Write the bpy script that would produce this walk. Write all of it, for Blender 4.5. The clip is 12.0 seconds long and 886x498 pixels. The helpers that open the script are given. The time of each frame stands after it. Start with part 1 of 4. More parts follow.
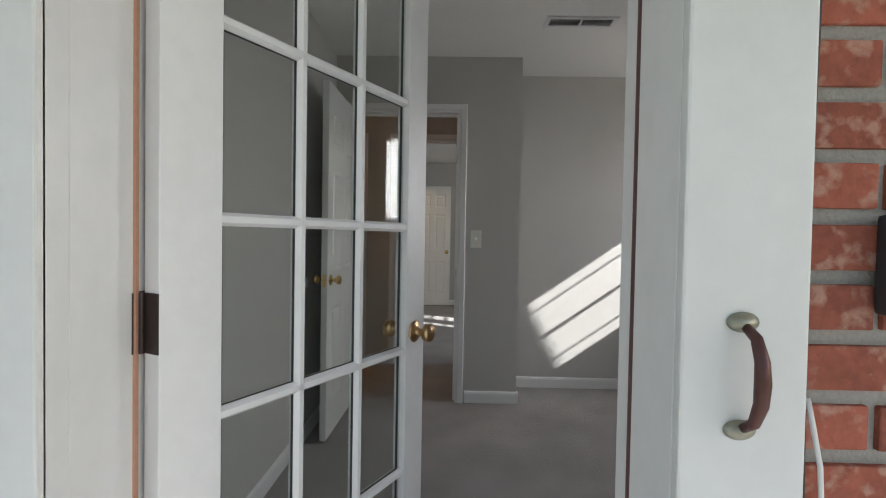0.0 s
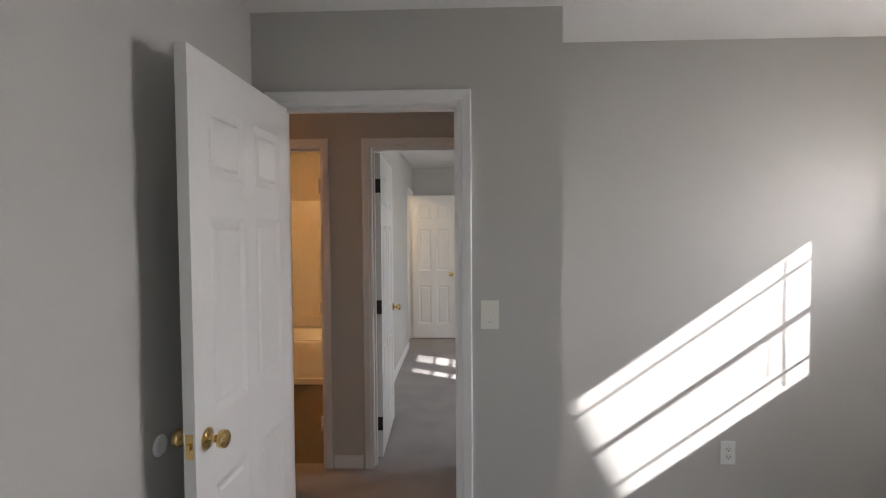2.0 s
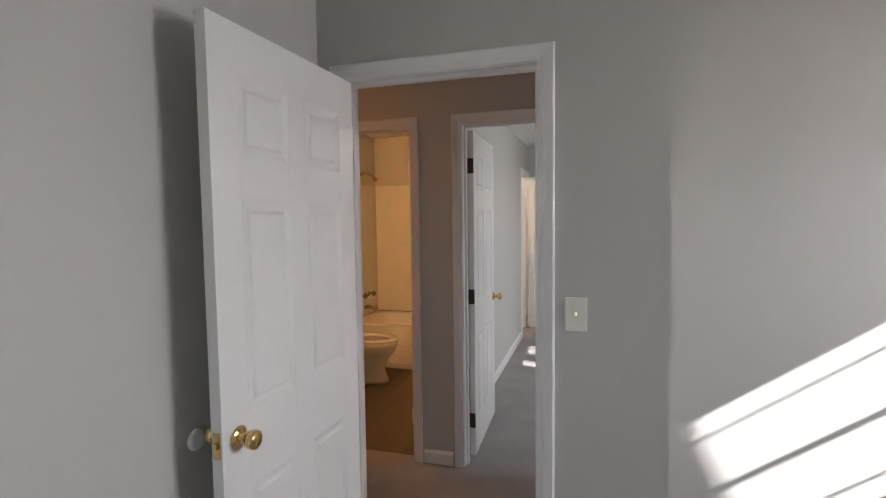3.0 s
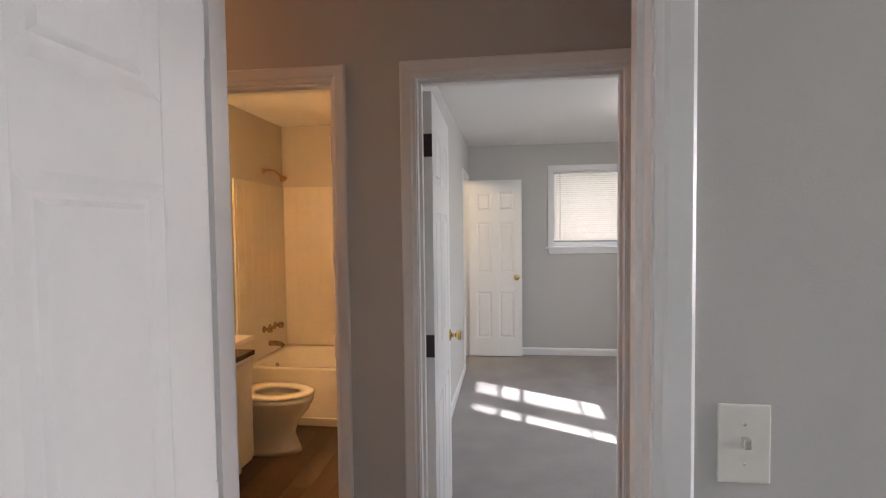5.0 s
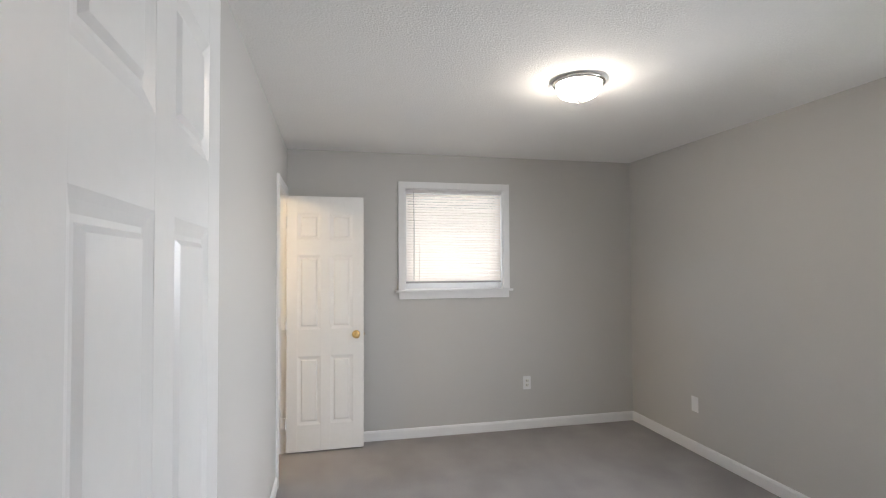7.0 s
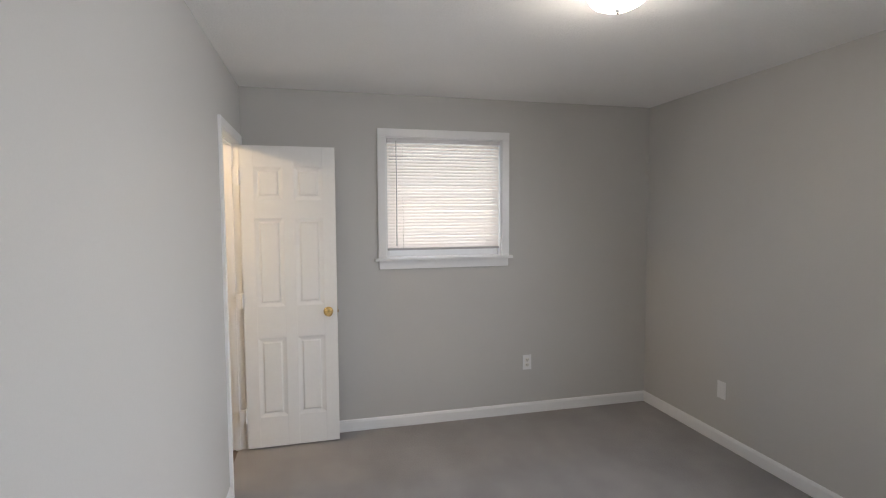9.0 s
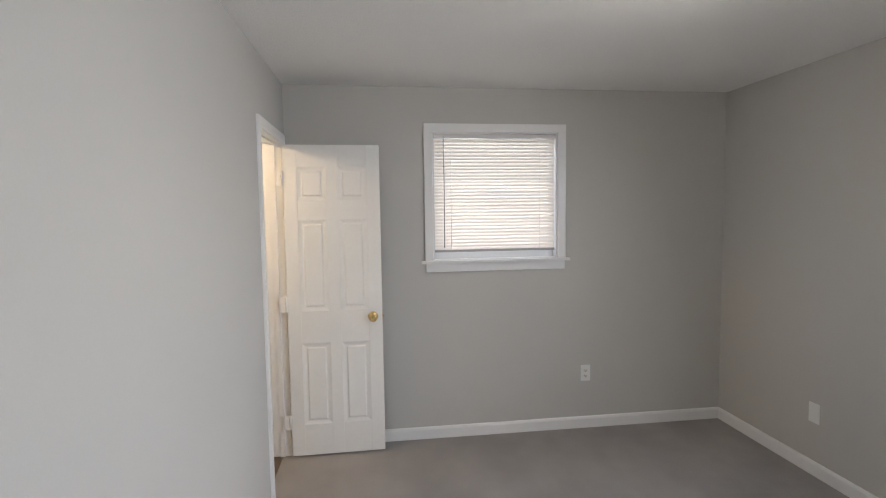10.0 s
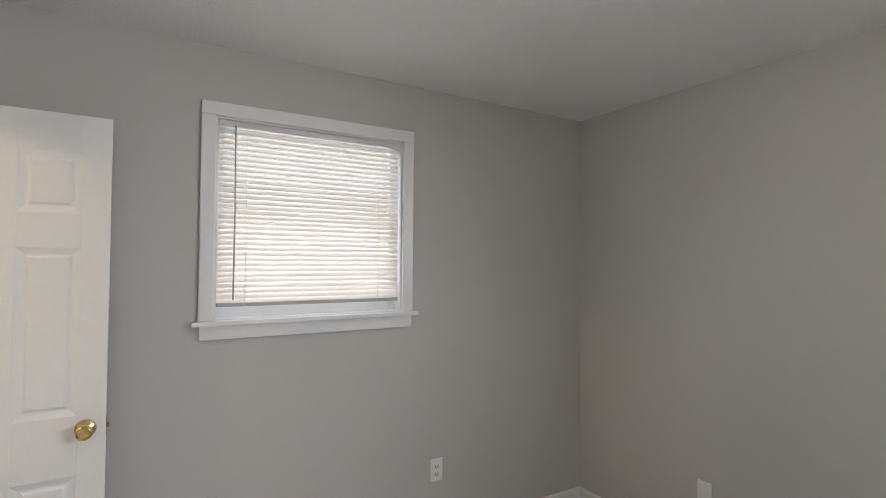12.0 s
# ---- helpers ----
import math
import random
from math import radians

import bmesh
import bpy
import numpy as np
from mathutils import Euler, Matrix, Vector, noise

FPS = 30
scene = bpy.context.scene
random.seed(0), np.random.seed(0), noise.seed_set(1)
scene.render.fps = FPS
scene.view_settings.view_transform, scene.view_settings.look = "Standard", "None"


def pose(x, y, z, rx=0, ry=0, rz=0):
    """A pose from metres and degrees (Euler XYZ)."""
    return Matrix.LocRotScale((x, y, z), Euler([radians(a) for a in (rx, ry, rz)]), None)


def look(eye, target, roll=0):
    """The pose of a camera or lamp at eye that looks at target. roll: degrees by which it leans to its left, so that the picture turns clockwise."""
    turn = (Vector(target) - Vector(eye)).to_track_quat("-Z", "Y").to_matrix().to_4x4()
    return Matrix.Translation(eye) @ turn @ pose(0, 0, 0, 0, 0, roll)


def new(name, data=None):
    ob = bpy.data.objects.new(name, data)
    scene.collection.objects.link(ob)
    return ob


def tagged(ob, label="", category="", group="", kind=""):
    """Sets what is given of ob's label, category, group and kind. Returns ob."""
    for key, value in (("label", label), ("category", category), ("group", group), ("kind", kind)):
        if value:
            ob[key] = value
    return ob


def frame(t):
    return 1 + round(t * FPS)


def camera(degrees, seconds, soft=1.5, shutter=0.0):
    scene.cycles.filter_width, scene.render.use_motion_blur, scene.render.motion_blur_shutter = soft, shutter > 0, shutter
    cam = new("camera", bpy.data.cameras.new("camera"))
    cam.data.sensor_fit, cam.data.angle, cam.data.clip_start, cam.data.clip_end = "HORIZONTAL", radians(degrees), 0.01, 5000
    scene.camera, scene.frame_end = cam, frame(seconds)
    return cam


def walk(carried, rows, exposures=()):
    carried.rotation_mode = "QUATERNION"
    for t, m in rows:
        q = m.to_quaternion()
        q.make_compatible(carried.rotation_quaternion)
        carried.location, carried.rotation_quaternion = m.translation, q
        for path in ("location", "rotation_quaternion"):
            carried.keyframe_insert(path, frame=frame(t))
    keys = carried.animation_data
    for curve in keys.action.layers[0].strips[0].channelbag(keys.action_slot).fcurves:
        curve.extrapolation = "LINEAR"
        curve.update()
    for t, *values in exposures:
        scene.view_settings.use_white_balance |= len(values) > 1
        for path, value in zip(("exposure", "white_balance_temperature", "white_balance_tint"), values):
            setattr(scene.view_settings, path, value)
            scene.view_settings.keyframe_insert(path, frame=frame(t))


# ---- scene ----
cam = camera(83.3, 12.0, soft=1.1)
PATH = [
    (0, (0.861, 1.037, 1.175), (0.826, 3.036, 1.127), 1.0),
    (0.2, (0.828, 1.26, 1.183), (0.853, 3.259, 1.138), 0.7),
    (0.5, (0.79, 1.57, 1.247), (0.905, 3.566, 1.204), 0.1),
    (0.8, (0.804, 1.777, 1.29), (0.968, 3.769, 1.23), -0.7),
    (1, (0.81, 1.951, 1.313), (0.996, 3.941, 1.227), -1.1),
    (1.5, (0.84, 2.257, 1.453), (0.979, 4.25, 1.355), -0.9),
    (2, (0.908, 2.461, 1.512), (0.838, 4.458, 1.445), -0.4),
    (2.5, (1.05, 2.639, 1.492), (0.624, 4.592, 1.425), 0.1),
    (2.7, (1.117, 2.685, 1.496), (0.533, 4.596, 1.399), -0.6),
    (4.3, (0.82, 3.282, 1.547), (0.288, 5.203, 1.379), -1.4),
    (4.5, (0.809, 3.38, 1.5), (0.365, 5.326, 1.377), -0.4),
    (5, (0.681, 3.768, 1.492), (0.421, 5.749, 1.409), -0.7),
    (5.5, (0.566, 4.180, 1.507), (0.511, 6.178, 1.444), -1.3),
    (6, (0.570, 4.669, 1.511), (0.680, 6.664, 1.436), -1.7),
    (6.5, (0.578, 5.062, 1.536), (0.842, 7.043, 1.473), -0.2),
    (7, (0.588, 5.380, 1.495), (1.02, 7.332, 1.55), -0.3),
    (7.2, (0.621, 5.496, 1.505), (1.092, 7.437, 1.59), -0.7),
    (8.8, (0.743, 5.997, 1.572), (1.272, 7.925, 1.499), 0.0),
    (9, (0.739, 6.021, 1.564), (1.211, 7.96, 1.434), -0.3),
    (9.5, (0.757, 6.115, 1.567), (1.08, 8.082, 1.411), -1.2),
    (10, (0.824, 6.224, 1.592), (1.077, 8.202, 1.447), -0.8),
    (10.5, (0.881, 6.313, 1.57), (1.188, 8.286, 1.456), 0.2),
    (11, (0.906, 6.58, 1.547), (1.4, 8.516, 1.46), 0.6),
    (11.5, (0.893, 6.911, 1.581), (1.626, 8.772, 1.548), 0.3),
    (12, (0.947, 7.315, 1.529), (1.97, 9.033, 1.573), 0.5),
]
EXPOSURES = [
    (0.0, 1.3, 6250, 9), (0.3, 1.7, 6350, 9), (1.0, 1.97, 6500, 12), (1.6, 1.9, 6400, 12), (2.7, 2.0, 6250, 13), (4.4, 2.4, 6150, 13),
    (5.0, 2.35, 6200, 14), (5.5, 2.3, 6250, 14), (6.0, 2.3, 5550, 8), (6.6, 2.4, 5800, 8), (7.2, 2.7, 6150, 12), (8.8, 2.37, 6100, 12), (12.0, 2.4, 6100, 11),
]
walk(cam, [(t, look(eye, target, roll)) for t, eye, target, roll in PATH], EXPOSURES)

# ---- light ----
SUN = Vector((-1.0, 0.534, -0.698)).normalized()
world = bpy.data.worlds.new("world")
scene.world = world
world.use_nodes = True
wn = world.node_tree
sky = wn.nodes.new("ShaderNodeTexSky")
sky.sky_type = "NISHITA"
sky.sun_disc = False
sky.sun_elevation = math.asin(-SUN.z)
sky.sun_rotation = math.atan2(-SUN.x, -SUN.y)
wn.links.new(sky.outputs[0], wn.nodes["Background"].inputs[0])
wn.nodes["Background"].inputs[1].default_value = 0.083
sun_data = bpy.data.lights.new("sun", "SUN")
sun_data.energy, sun_data.angle, sun_data.color = 5.0, radians(0.5), (1.0, 0.96, 0.91)
sun = new("sun", sun_data)
sun.matrix_world = look((8, 0, 8), Vector((8, 0, 8)) + SUN)


def area(name, place, target, w, h, watts, colour, spread=150):
    d = bpy.data.lights.new(name, "AREA")
    d.shape, d.size, d.size_y, d.energy, d.color = "RECTANGLE", w, h, watts, colour
    d.spread = radians(spread)
    o = new(name, d)
    o.matrix_world = look(place, target)
    return o


def bulb(name, place, watts, colour, radius=0.05):
    d = bpy.data.lights.new(name, "POINT")
    d.energy, d.color, d.shadow_soft_size = watts, colour, radius
    o = new(name, d)
    o.location = place
    return o


area("skylight_window_1", (3.53, 4.19, 1.68), (0.6, 3.2, 2.2), 0.70, 0.8, 15, (1.0, 0.96, 0.96))
area("skylight_entrance", (0.744, 1.64, 1.1), (0.9, 6, 1.3), 0.72, 1.8, 0.4, (1.0, 0.98, 0.98))
area("skylight_window_2", (3.51, 6.545, 1.68), (0.6, 7.9, 0.0), 0.85, 0.82, 7.4, (0.97, 0.98, 1.0), 120)
area("skylight_window_3", (1.64, 9.78, 1.7), (1.64, 5, 1.3), 0.85, 0.85, 1.1, (0.97, 0.96, 1.0))
bulb("bulb_bath", (-0.95, 6.0, 2.1), 4.3, (1.0, 0.37, 0.06), 0.06)
bulb("bulb_hall", (-1.25, 5.13, 2.3), 1.7, (1.0, 0.43, 0.16), 0.05)
bulb("bulb_closet", (-0.5, 9.0, 2.2), 5.5, (1.0, 0.72, 0.42), 0.05)
bulb("bulb_bedroom", (1.84, 7.74, 2.325), 0.4, (1.0, 0.80, 0.60), 0.06)


# ---- materials ----
def material(name, colour, rough=0.6, metal=0.0, grain=None, amount=0.1, bump=0.0, bump_scale=None, stain=0.06, stain_scale=1.5, spread=0.0):
    m = bpy.data.materials.new(name)
    m.use_nodes = True
    nt = m.node_tree
    b = nt.nodes["Principled BSDF"]
    b.inputs["Roughness"].default_value, b.inputs["Metallic"].default_value = rough, metal
    co = nt.nodes.new("ShaderNodeTexCoord")
    geo = nt.nodes.new("ShaderNodeNewGeometry")

    def noise_at(scale, detail=4.0):
        n = nt.nodes.new("ShaderNodeTexNoise")
        n.inputs["Scale"].default_value, n.inputs["Detail"].default_value = scale, detail
        nt.links.new(geo.outputs["Position"], n.inputs["Vector"])
        return n

    fine, coarse = noise_at(grain or 60.0), noise_at(stain_scale)
    mix = nt.nodes.new("ShaderNodeMath")
    mix.operation = "MULTIPLY_ADD"
    nt.links.new(fine.outputs["Fac"], mix.inputs[0])
    mix.inputs[1].default_value, mix.inputs[2].default_value = amount, 1 - amount / 2 - stain / 2
    add = nt.nodes.new("ShaderNodeMath")
    add.operation = "MULTIPLY_ADD"
    nt.links.new(coarse.outputs["Fac"], add.inputs[0])
    add.inputs[1].default_value = stain
    nt.links.new(mix.outputs[0], add.inputs[2])
    last = add
    if spread:
        info = nt.nodes.new("ShaderNodeObjectInfo")
        more = nt.nodes.new("ShaderNodeMath")
        more.operation = "MULTIPLY_ADD"
        nt.links.new(info.outputs["Random"], more.inputs[0])
        more.inputs[1].default_value, more.inputs[2].default_value = spread, -spread / 2
        total = nt.nodes.new("ShaderNodeMath")
        nt.links.new(more.outputs[0], total.inputs[0])
        nt.links.new(add.outputs[0], total.inputs[1])
        last = total
    tint = nt.nodes.new("ShaderNodeMix")
    tint.data_type, tint.blend_type = "RGBA", "MULTIPLY"
    tint.inputs["Factor"].default_value = 1.0
    tint.inputs["A"].default_value = (*colour, 1)
    nt.links.new(last.outputs[0], tint.inputs["B"])
    nt.links.new(tint.outputs["Result"], b.inputs["Base Color"])
    if bump:
        bn = nt.nodes.new("ShaderNodeBump")
        bn.inputs["Strength"].default_value, bn.inputs["Distance"].default_value = 1.0, bump
        nt.links.new(noise_at(bump_scale or 120.0, 3.0).outputs["Fac"], bn.inputs["Height"])
        nt.links.new(bn.outputs[0], b.inputs["Normal"])
    return m


def glass_material(name):
    m = bpy.data.materials.new(name)
    m.use_nodes = True
    nt = m.node_tree
    nt.nodes.remove(nt.nodes["Principled BSDF"])
    clear = nt.nodes.new("ShaderNodeBsdfTransparent")
    clear.inputs[0].default_value = (0.93, 0.95, 0.94, 1)
    shine = nt.nodes.new("ShaderNodeBsdfGlossy")
    shine.inputs["Roughness"].default_value = 0.01
    lw = nt.nodes.new("ShaderNodeLayerWeight")
    lw.inputs["Blend"].default_value = 0.5
    pw = nt.nodes.new("ShaderNodeMath")
    pw.operation = "POWER"
    pw.inputs[1].default_value = 4.0
    nt.links.new(lw.outputs["Facing"], pw.inputs[0])
    fr = nt.nodes.new("ShaderNodeMath")
    fr.operation = "MULTIPLY_ADD"
    fr.inputs[1].default_value, fr.inputs[2].default_value = 0.6, 0.035
    nt.links.new(pw.outputs[0], fr.inputs[0])
    mix = nt.nodes.new("ShaderNodeMixShader")
    for a, b in ((fr.outputs[0], 0), (clear.outputs[0], 1), (shine.outputs[0], 2)):
        nt.links.new(a, mix.inputs[b])
    nt.links.new(mix.outputs[0], nt.nodes["Material Output"].inputs[0])
    return m


def slat_material(name, colour, through_amount):
    m = material(name, colour, 0.5, amount=0.04)
    nt = m.node_tree
    b = nt.nodes["Principled BSDF"]
    tr = nt.nodes.new("ShaderNodeBsdfTranslucent")
    tr.inputs[0].default_value = (*colour, 1)
    mix = nt.nodes.new("ShaderNodeMixShader")
    mix.inputs[0].default_value = through_amount
    nt.links.new(b.outputs[0], mix.inputs[1])
    nt.links.new(tr.outputs[0], mix.inputs[2])
    nt.links.new(mix.outputs[0], nt.nodes["Material Output"].inputs[0])
    return m


def glow_material(name, colour, strength):
    m = material(name, (0.85, 0.83, 0.8), 0.3)
    b = m.node_tree.nodes["Principled BSDF"]
    b.inputs["Emission Color"].default_value = (*colour, 1)
    b.inputs["Emission Strength"].default_value = strength
    return m


WALL = material("wall_paint_grey", (0.52, 0.51, 0.49), 0.55, grain=180, amount=0.05, bump=0.00025, bump_scale=240, stain=0.05)
CEIL = material("ceiling_textured_white", (0.86, 0.855, 0.84), 0.9, grain=140, amount=0.08, bump=0.003, bump_scale=110, stain=0.08)
TRIM = material("trim_white_gloss", (0.78, 0.78, 0.78), 0.32, grain=40, amount=0.04, bump=0.0003, bump_scale=90, stain=0.05, stain_scale=6)
DOORPAINT = material("door_white_paint", (0.77, 0.77, 0.76), 0.3, grain=35, amount=0.05, bump=0.0003, bump_scale=70, stain=0.06, stain_scale=4)
WORN = material("worn_white_paint", (0.70, 0.70, 0.705), 0.42, grain=30, amount=0.1, bump=0.0005, bump_scale=45, stain=0.1, stain_scale=9)
CARPET = material("carpet_grey", (0.36, 0.342, 0.335), 0.95, grain=210, amount=0.6, bump=0.008, bump_scale=260, stain=0.42, stain_scale=3.2)
cn = CARPET.node_tree
streak_map = cn.nodes.new("ShaderNodeMapping")
streak_map.inputs["Rotation"].default_value = (0, 0, radians(-32))
streak_map.inputs["Scale"].default_value = (2.2, 0.9, 1.0)
streak = cn.nodes.new("ShaderNodeTexNoise")
streak.inputs["Scale"].default_value, streak.inputs["Detail"].default_value = 1.0, 3.0
streak_place = cn.nodes.new("ShaderNodeNewGeometry")
streak_range = cn.nodes.new("ShaderNodeMapRange")
streak_range.inputs["From Min"].default_value, streak_range.inputs["From Max"].default_value = 0.35, 0.65
streak_range.inputs["To Min"].default_value, streak_range.inputs["To Max"].default_value = 0.93, 1.07
streak_mix = cn.nodes.new("ShaderNodeMix")
streak_mix.data_type, streak_mix.blend_type = "RGBA", "MULTIPLY"
streak_mix.inputs["Factor"].default_value = 1.0
pile = cn.nodes["Principled BSDF"].inputs["Base Color"]
cn.links.new(streak_place.outputs["Position"], streak_map.inputs["Vector"])
cn.links.new(streak_map.outputs[0], streak.inputs["Vector"])
cn.links.new(streak.outputs["Fac"], streak_range.inputs["Value"])
cn.links.new(pile.links[0].from_socket, streak_mix.inputs["A"])
cn.links.new(streak_range.outputs[0], streak_mix.inputs["B"])
cn.links.new(streak_mix.outputs["Result"], pile)
WOODFLOOR = material("dark_wood_plank", (0.085, 0.055, 0.036), 0.4, grain=55, amount=0.5, bump=0.0006, bump_scale=90, stain=0.3, stain_scale=9, spread=0.35)
BRASS = material("polished_brass", (0.78, 0.56, 0.24), 0.18, 1.0, amount=0.08)
AGED = material("aged_brass", (0.50, 0.34, 0.18), 0.3, 1.0, grain=150, amount=0.3, stain=0.3, stain_scale=40)
# faucet chrome, browned and darkened for the orange light it reflects
WARMLIT_CHROME = material("warm_lit_chrome", (0.36, 0.27, 0.18), 0.25, 1.0, grain=120, amount=0.4, stain=0.4, stain_scale=50)
TARNISH = material("tarnished_nickel", (0.34, 0.33, 0.27), 0.4, 0.8, grain=140, amount=0.5, stain=0.5, stain_scale=60)
BRONZE = material("dark_bronze", (0.06, 0.045, 0.045), 0.4, 0.7, grain=120, amount=0.3)
CHROME = material("brushed_nickel", (0.72, 0.70, 0.66), 0.22, 1.0, amount=0.06)
PLASTIC = material("ivory_plastic", (0.76, 0.75, 0.69), 0.35, amount=0.03)
# the headrail's shade is put into this grey; the pale cable shares it
RAILSHADE_CABLE = material("rail_shade_cable_grey", (0.70, 0.68, 0.68), 0.5, amount=0.05)
# wand and button plastic; on the bottom rail this grey paints its shade
PLASTIC_RAILSHADE = material("plastic_rail_shade_grey", (0.42, 0.41, 0.40), 0.25, amount=0.05)
GRIP = material("brown_bronze", (0.11, 0.05, 0.045), 0.35, 0.5, grain=120, amount=0.3)
# near-black for the shade in holes, and for joints between floor planks
SLOT = material("hole_shade_joint_dark", (0.03, 0.03, 0.03), 0.7)
SEAL = material("copper_weatherstrip", (0.46, 0.25, 0.17), 0.5, 0.2, grain=90, amount=0.3)
DARKSEAL = material("dark_weatherstrip", (0.09, 0.04, 0.04), 0.7)
GLASS = glass_material("pane_glass")
SLAT = slat_material("blind_slat_white", (0.82, 0.76, 0.71), 0.13)
SHADEGLOW = glow_material("frosted_glass_lit", (1.0, 0.9, 0.75), 4.5)
BULBGLOW = glow_material("lit_bulb", (1.0, 0.65, 0.3), 12.0)
PORCELAIN = material("porcelain_white", (0.78, 0.77, 0.74), 0.12, amount=0.02)
TUBMAT = material("tub_enamel", (0.76, 0.75, 0.72), 0.2, amount=0.03)
SURROUND = material("surround_panel", (0.74, 0.72, 0.68), 0.25, amount=0.03, spread=0.015)
MARBLE = material("dark_marble", (0.05, 0.04, 0.035), 0.12, grain=14, amount=0.9, stain=0.5, stain_scale=7)
BRICK = material("red_brick", (0.29, 0.085, 0.055), 0.9, grain=60, amount=0.8, bump=0.006, bump_scale=45, stain=0.7, stain_scale=14, spread=0.5)
bn = BRICK.node_tree
blotch = bn.nodes.new("ShaderNodeTexNoise")
blotch.inputs["Scale"].default_value, blotch.inputs["Detail"].default_value = 38.0, 6.0
ramp = bn.nodes.new("ShaderNodeValToRGB")
ramp.color_ramp.elements[0].position, ramp.color_ramp.elements[1].position = 0.52, 0.66
ramp.color_ramp.elements[1].color = (0.75, 0.75, 0.75, 1)
pale = bn.nodes.new("ShaderNodeMix")
pale.data_type = "RGBA"
pale.inputs["B"].default_value = (0.46, 0.27, 0.21, 1)
place = bn.nodes.new("ShaderNodeNewGeometry")
bn.links.new(place.outputs["Position"], blotch.inputs["Vector"])
bn.links.new(blotch.outputs["Fac"], ramp.inputs[0])
bn.links.new(ramp.outputs[0], pale.inputs["Factor"])
core = bn.nodes["Principled BSDF"].inputs["Base Color"]
bn.links.new(core.links[0].from_socket, pale.inputs["A"])
bn.links.new(pale.outputs["Result"], core)
MORTAR = material("mortar_grey", (0.33, 0.31, 0.29), 0.95, grain=200, amount=0.4, bump=0.003, bump_scale=160)
CONCRETE = material("concrete", (0.36, 0.35, 0.33), 0.9, grain=90, amount=0.3, bump=0.003, stain=0.3)
SIDING = material("tan_siding", (0.60, 0.50, 0.42), 0.8, grain=20, amount=0.15, bump=0.004, bump_scale=7, stain=0.25, stain_scale=0.8)
GRASS = material("lawn", (0.10, 0.11, 0.045), 0.95, grain=9, amount=0.6, stain=0.5, stain_scale=0.7)
ROOFMAT = material("roof_shingle", (0.12, 0.11, 0.10), 0.95, grain=40, amount=0.5)
BARK = material("bark", (0.14, 0.10, 0.07), 0.95, grain=25, amount=0.6, bump=0.01, bump_scale=18)
LEAF = material("leaf_green", (0.09, 0.10, 0.03), 0.7, grain=20, amount=0.5)
DARKCABLE = material("dark_cable", (0.03, 0.03, 0.035), 0.5)


# ---- building helpers ----
def box(bm, lo, hi, bevel=0.0, m=None):
    vs = bmesh.ops.create_cube(bm, size=1.0)["verts"]
    for v in vs:
        v.co = Vector([lo[i] + (v.co[i] + 0.5) * (hi[i] - lo[i]) for i in range(3)])
    if bevel:
        es = list({e for v in vs for e in v.link_edges})
        vs = list({v for f in bmesh.ops.bevel(bm, geom=es, offset=bevel, segments=2, affect="EDGES", profile=0.6)["faces"] for v in f.verts} | {v for v in vs if v.is_valid})
    if m is not None:
        bmesh.ops.transform(bm, matrix=m, verts=[v for v in vs if v.is_valid])


def boxes(*items, bevel=0.0):
    bm = bmesh.new()
    for lo, hi in items:
        box(bm, lo, hi, bevel)
    return bm


def lathe(bm, profile, m=None, n=20):
    """A turned shape: (radius, height) pairs round the z axis, laid by m."""
    m = m or Matrix()
    rings = [[bm.verts.new(m @ Vector((r * math.cos(2 * math.pi * k / n), r * math.sin(2 * math.pi * k / n), h))) for k in range(n)] for r, h in profile]
    for a, b in zip(rings, rings[1:]):
        for k in range(n):
            f = bm.faces.new((a[k], a[(k + 1) % n], b[(k + 1) % n], b[k]))
            f.smooth = True
    bm.faces.new(rings[0][::-1])
    bm.faces.new(rings[-1])


def tube(bm, pts, r, n=10):
    """A round bar along points."""
    pts = [Vector(p) for p in pts]
    rings = []
    q, last = None, None
    for i, p in enumerate(pts):
        d = (pts[min(i + 1, len(pts) - 1)] - pts[max(i - 1, 0)]).normalized()
        q = d.to_track_quat("Z", "Y").to_matrix() if q is None else last.rotation_difference(d).to_matrix() @ q
        last = d
        rr = r[i] if isinstance(r, (list, tuple)) else r
        rings.append([bm.verts.new(p + q @ Vector((rr * math.cos(2 * math.pi * k / n), rr * math.sin(2 * math.pi * k / n), 0))) for k in range(n)])
    for a, b in zip(rings, rings[1:]):
        for k in range(n):
            bm.faces.new((a[k], a[(k + 1) % n], b[(k + 1) % n], b[k])).smooth = True
    bm.faces.new(rings[0][::-1])
    bm.faces.new(rings[-1])


def part(name, bm, mat, parent=None, label=""):
    bmesh.ops.recalc_face_normals(bm, faces=bm.faces)
    me = bpy.data.meshes.new(name)
    bm.to_mesh(me)
    bm.free()
    me.materials.append(mat)
    ob = new(name, me)
    ob.parent = parent
    return tagged(ob, label)


def thing(name, m, label, category, group="", kind=""):
    e = new(name)
    e.empty_display_size = 0.1
    e.matrix_world = m
    return tagged(e, label, category, group, kind)


def structure(name, bm, mat, label):
    return tagged(part(name, bm, mat), label, kind="structure")


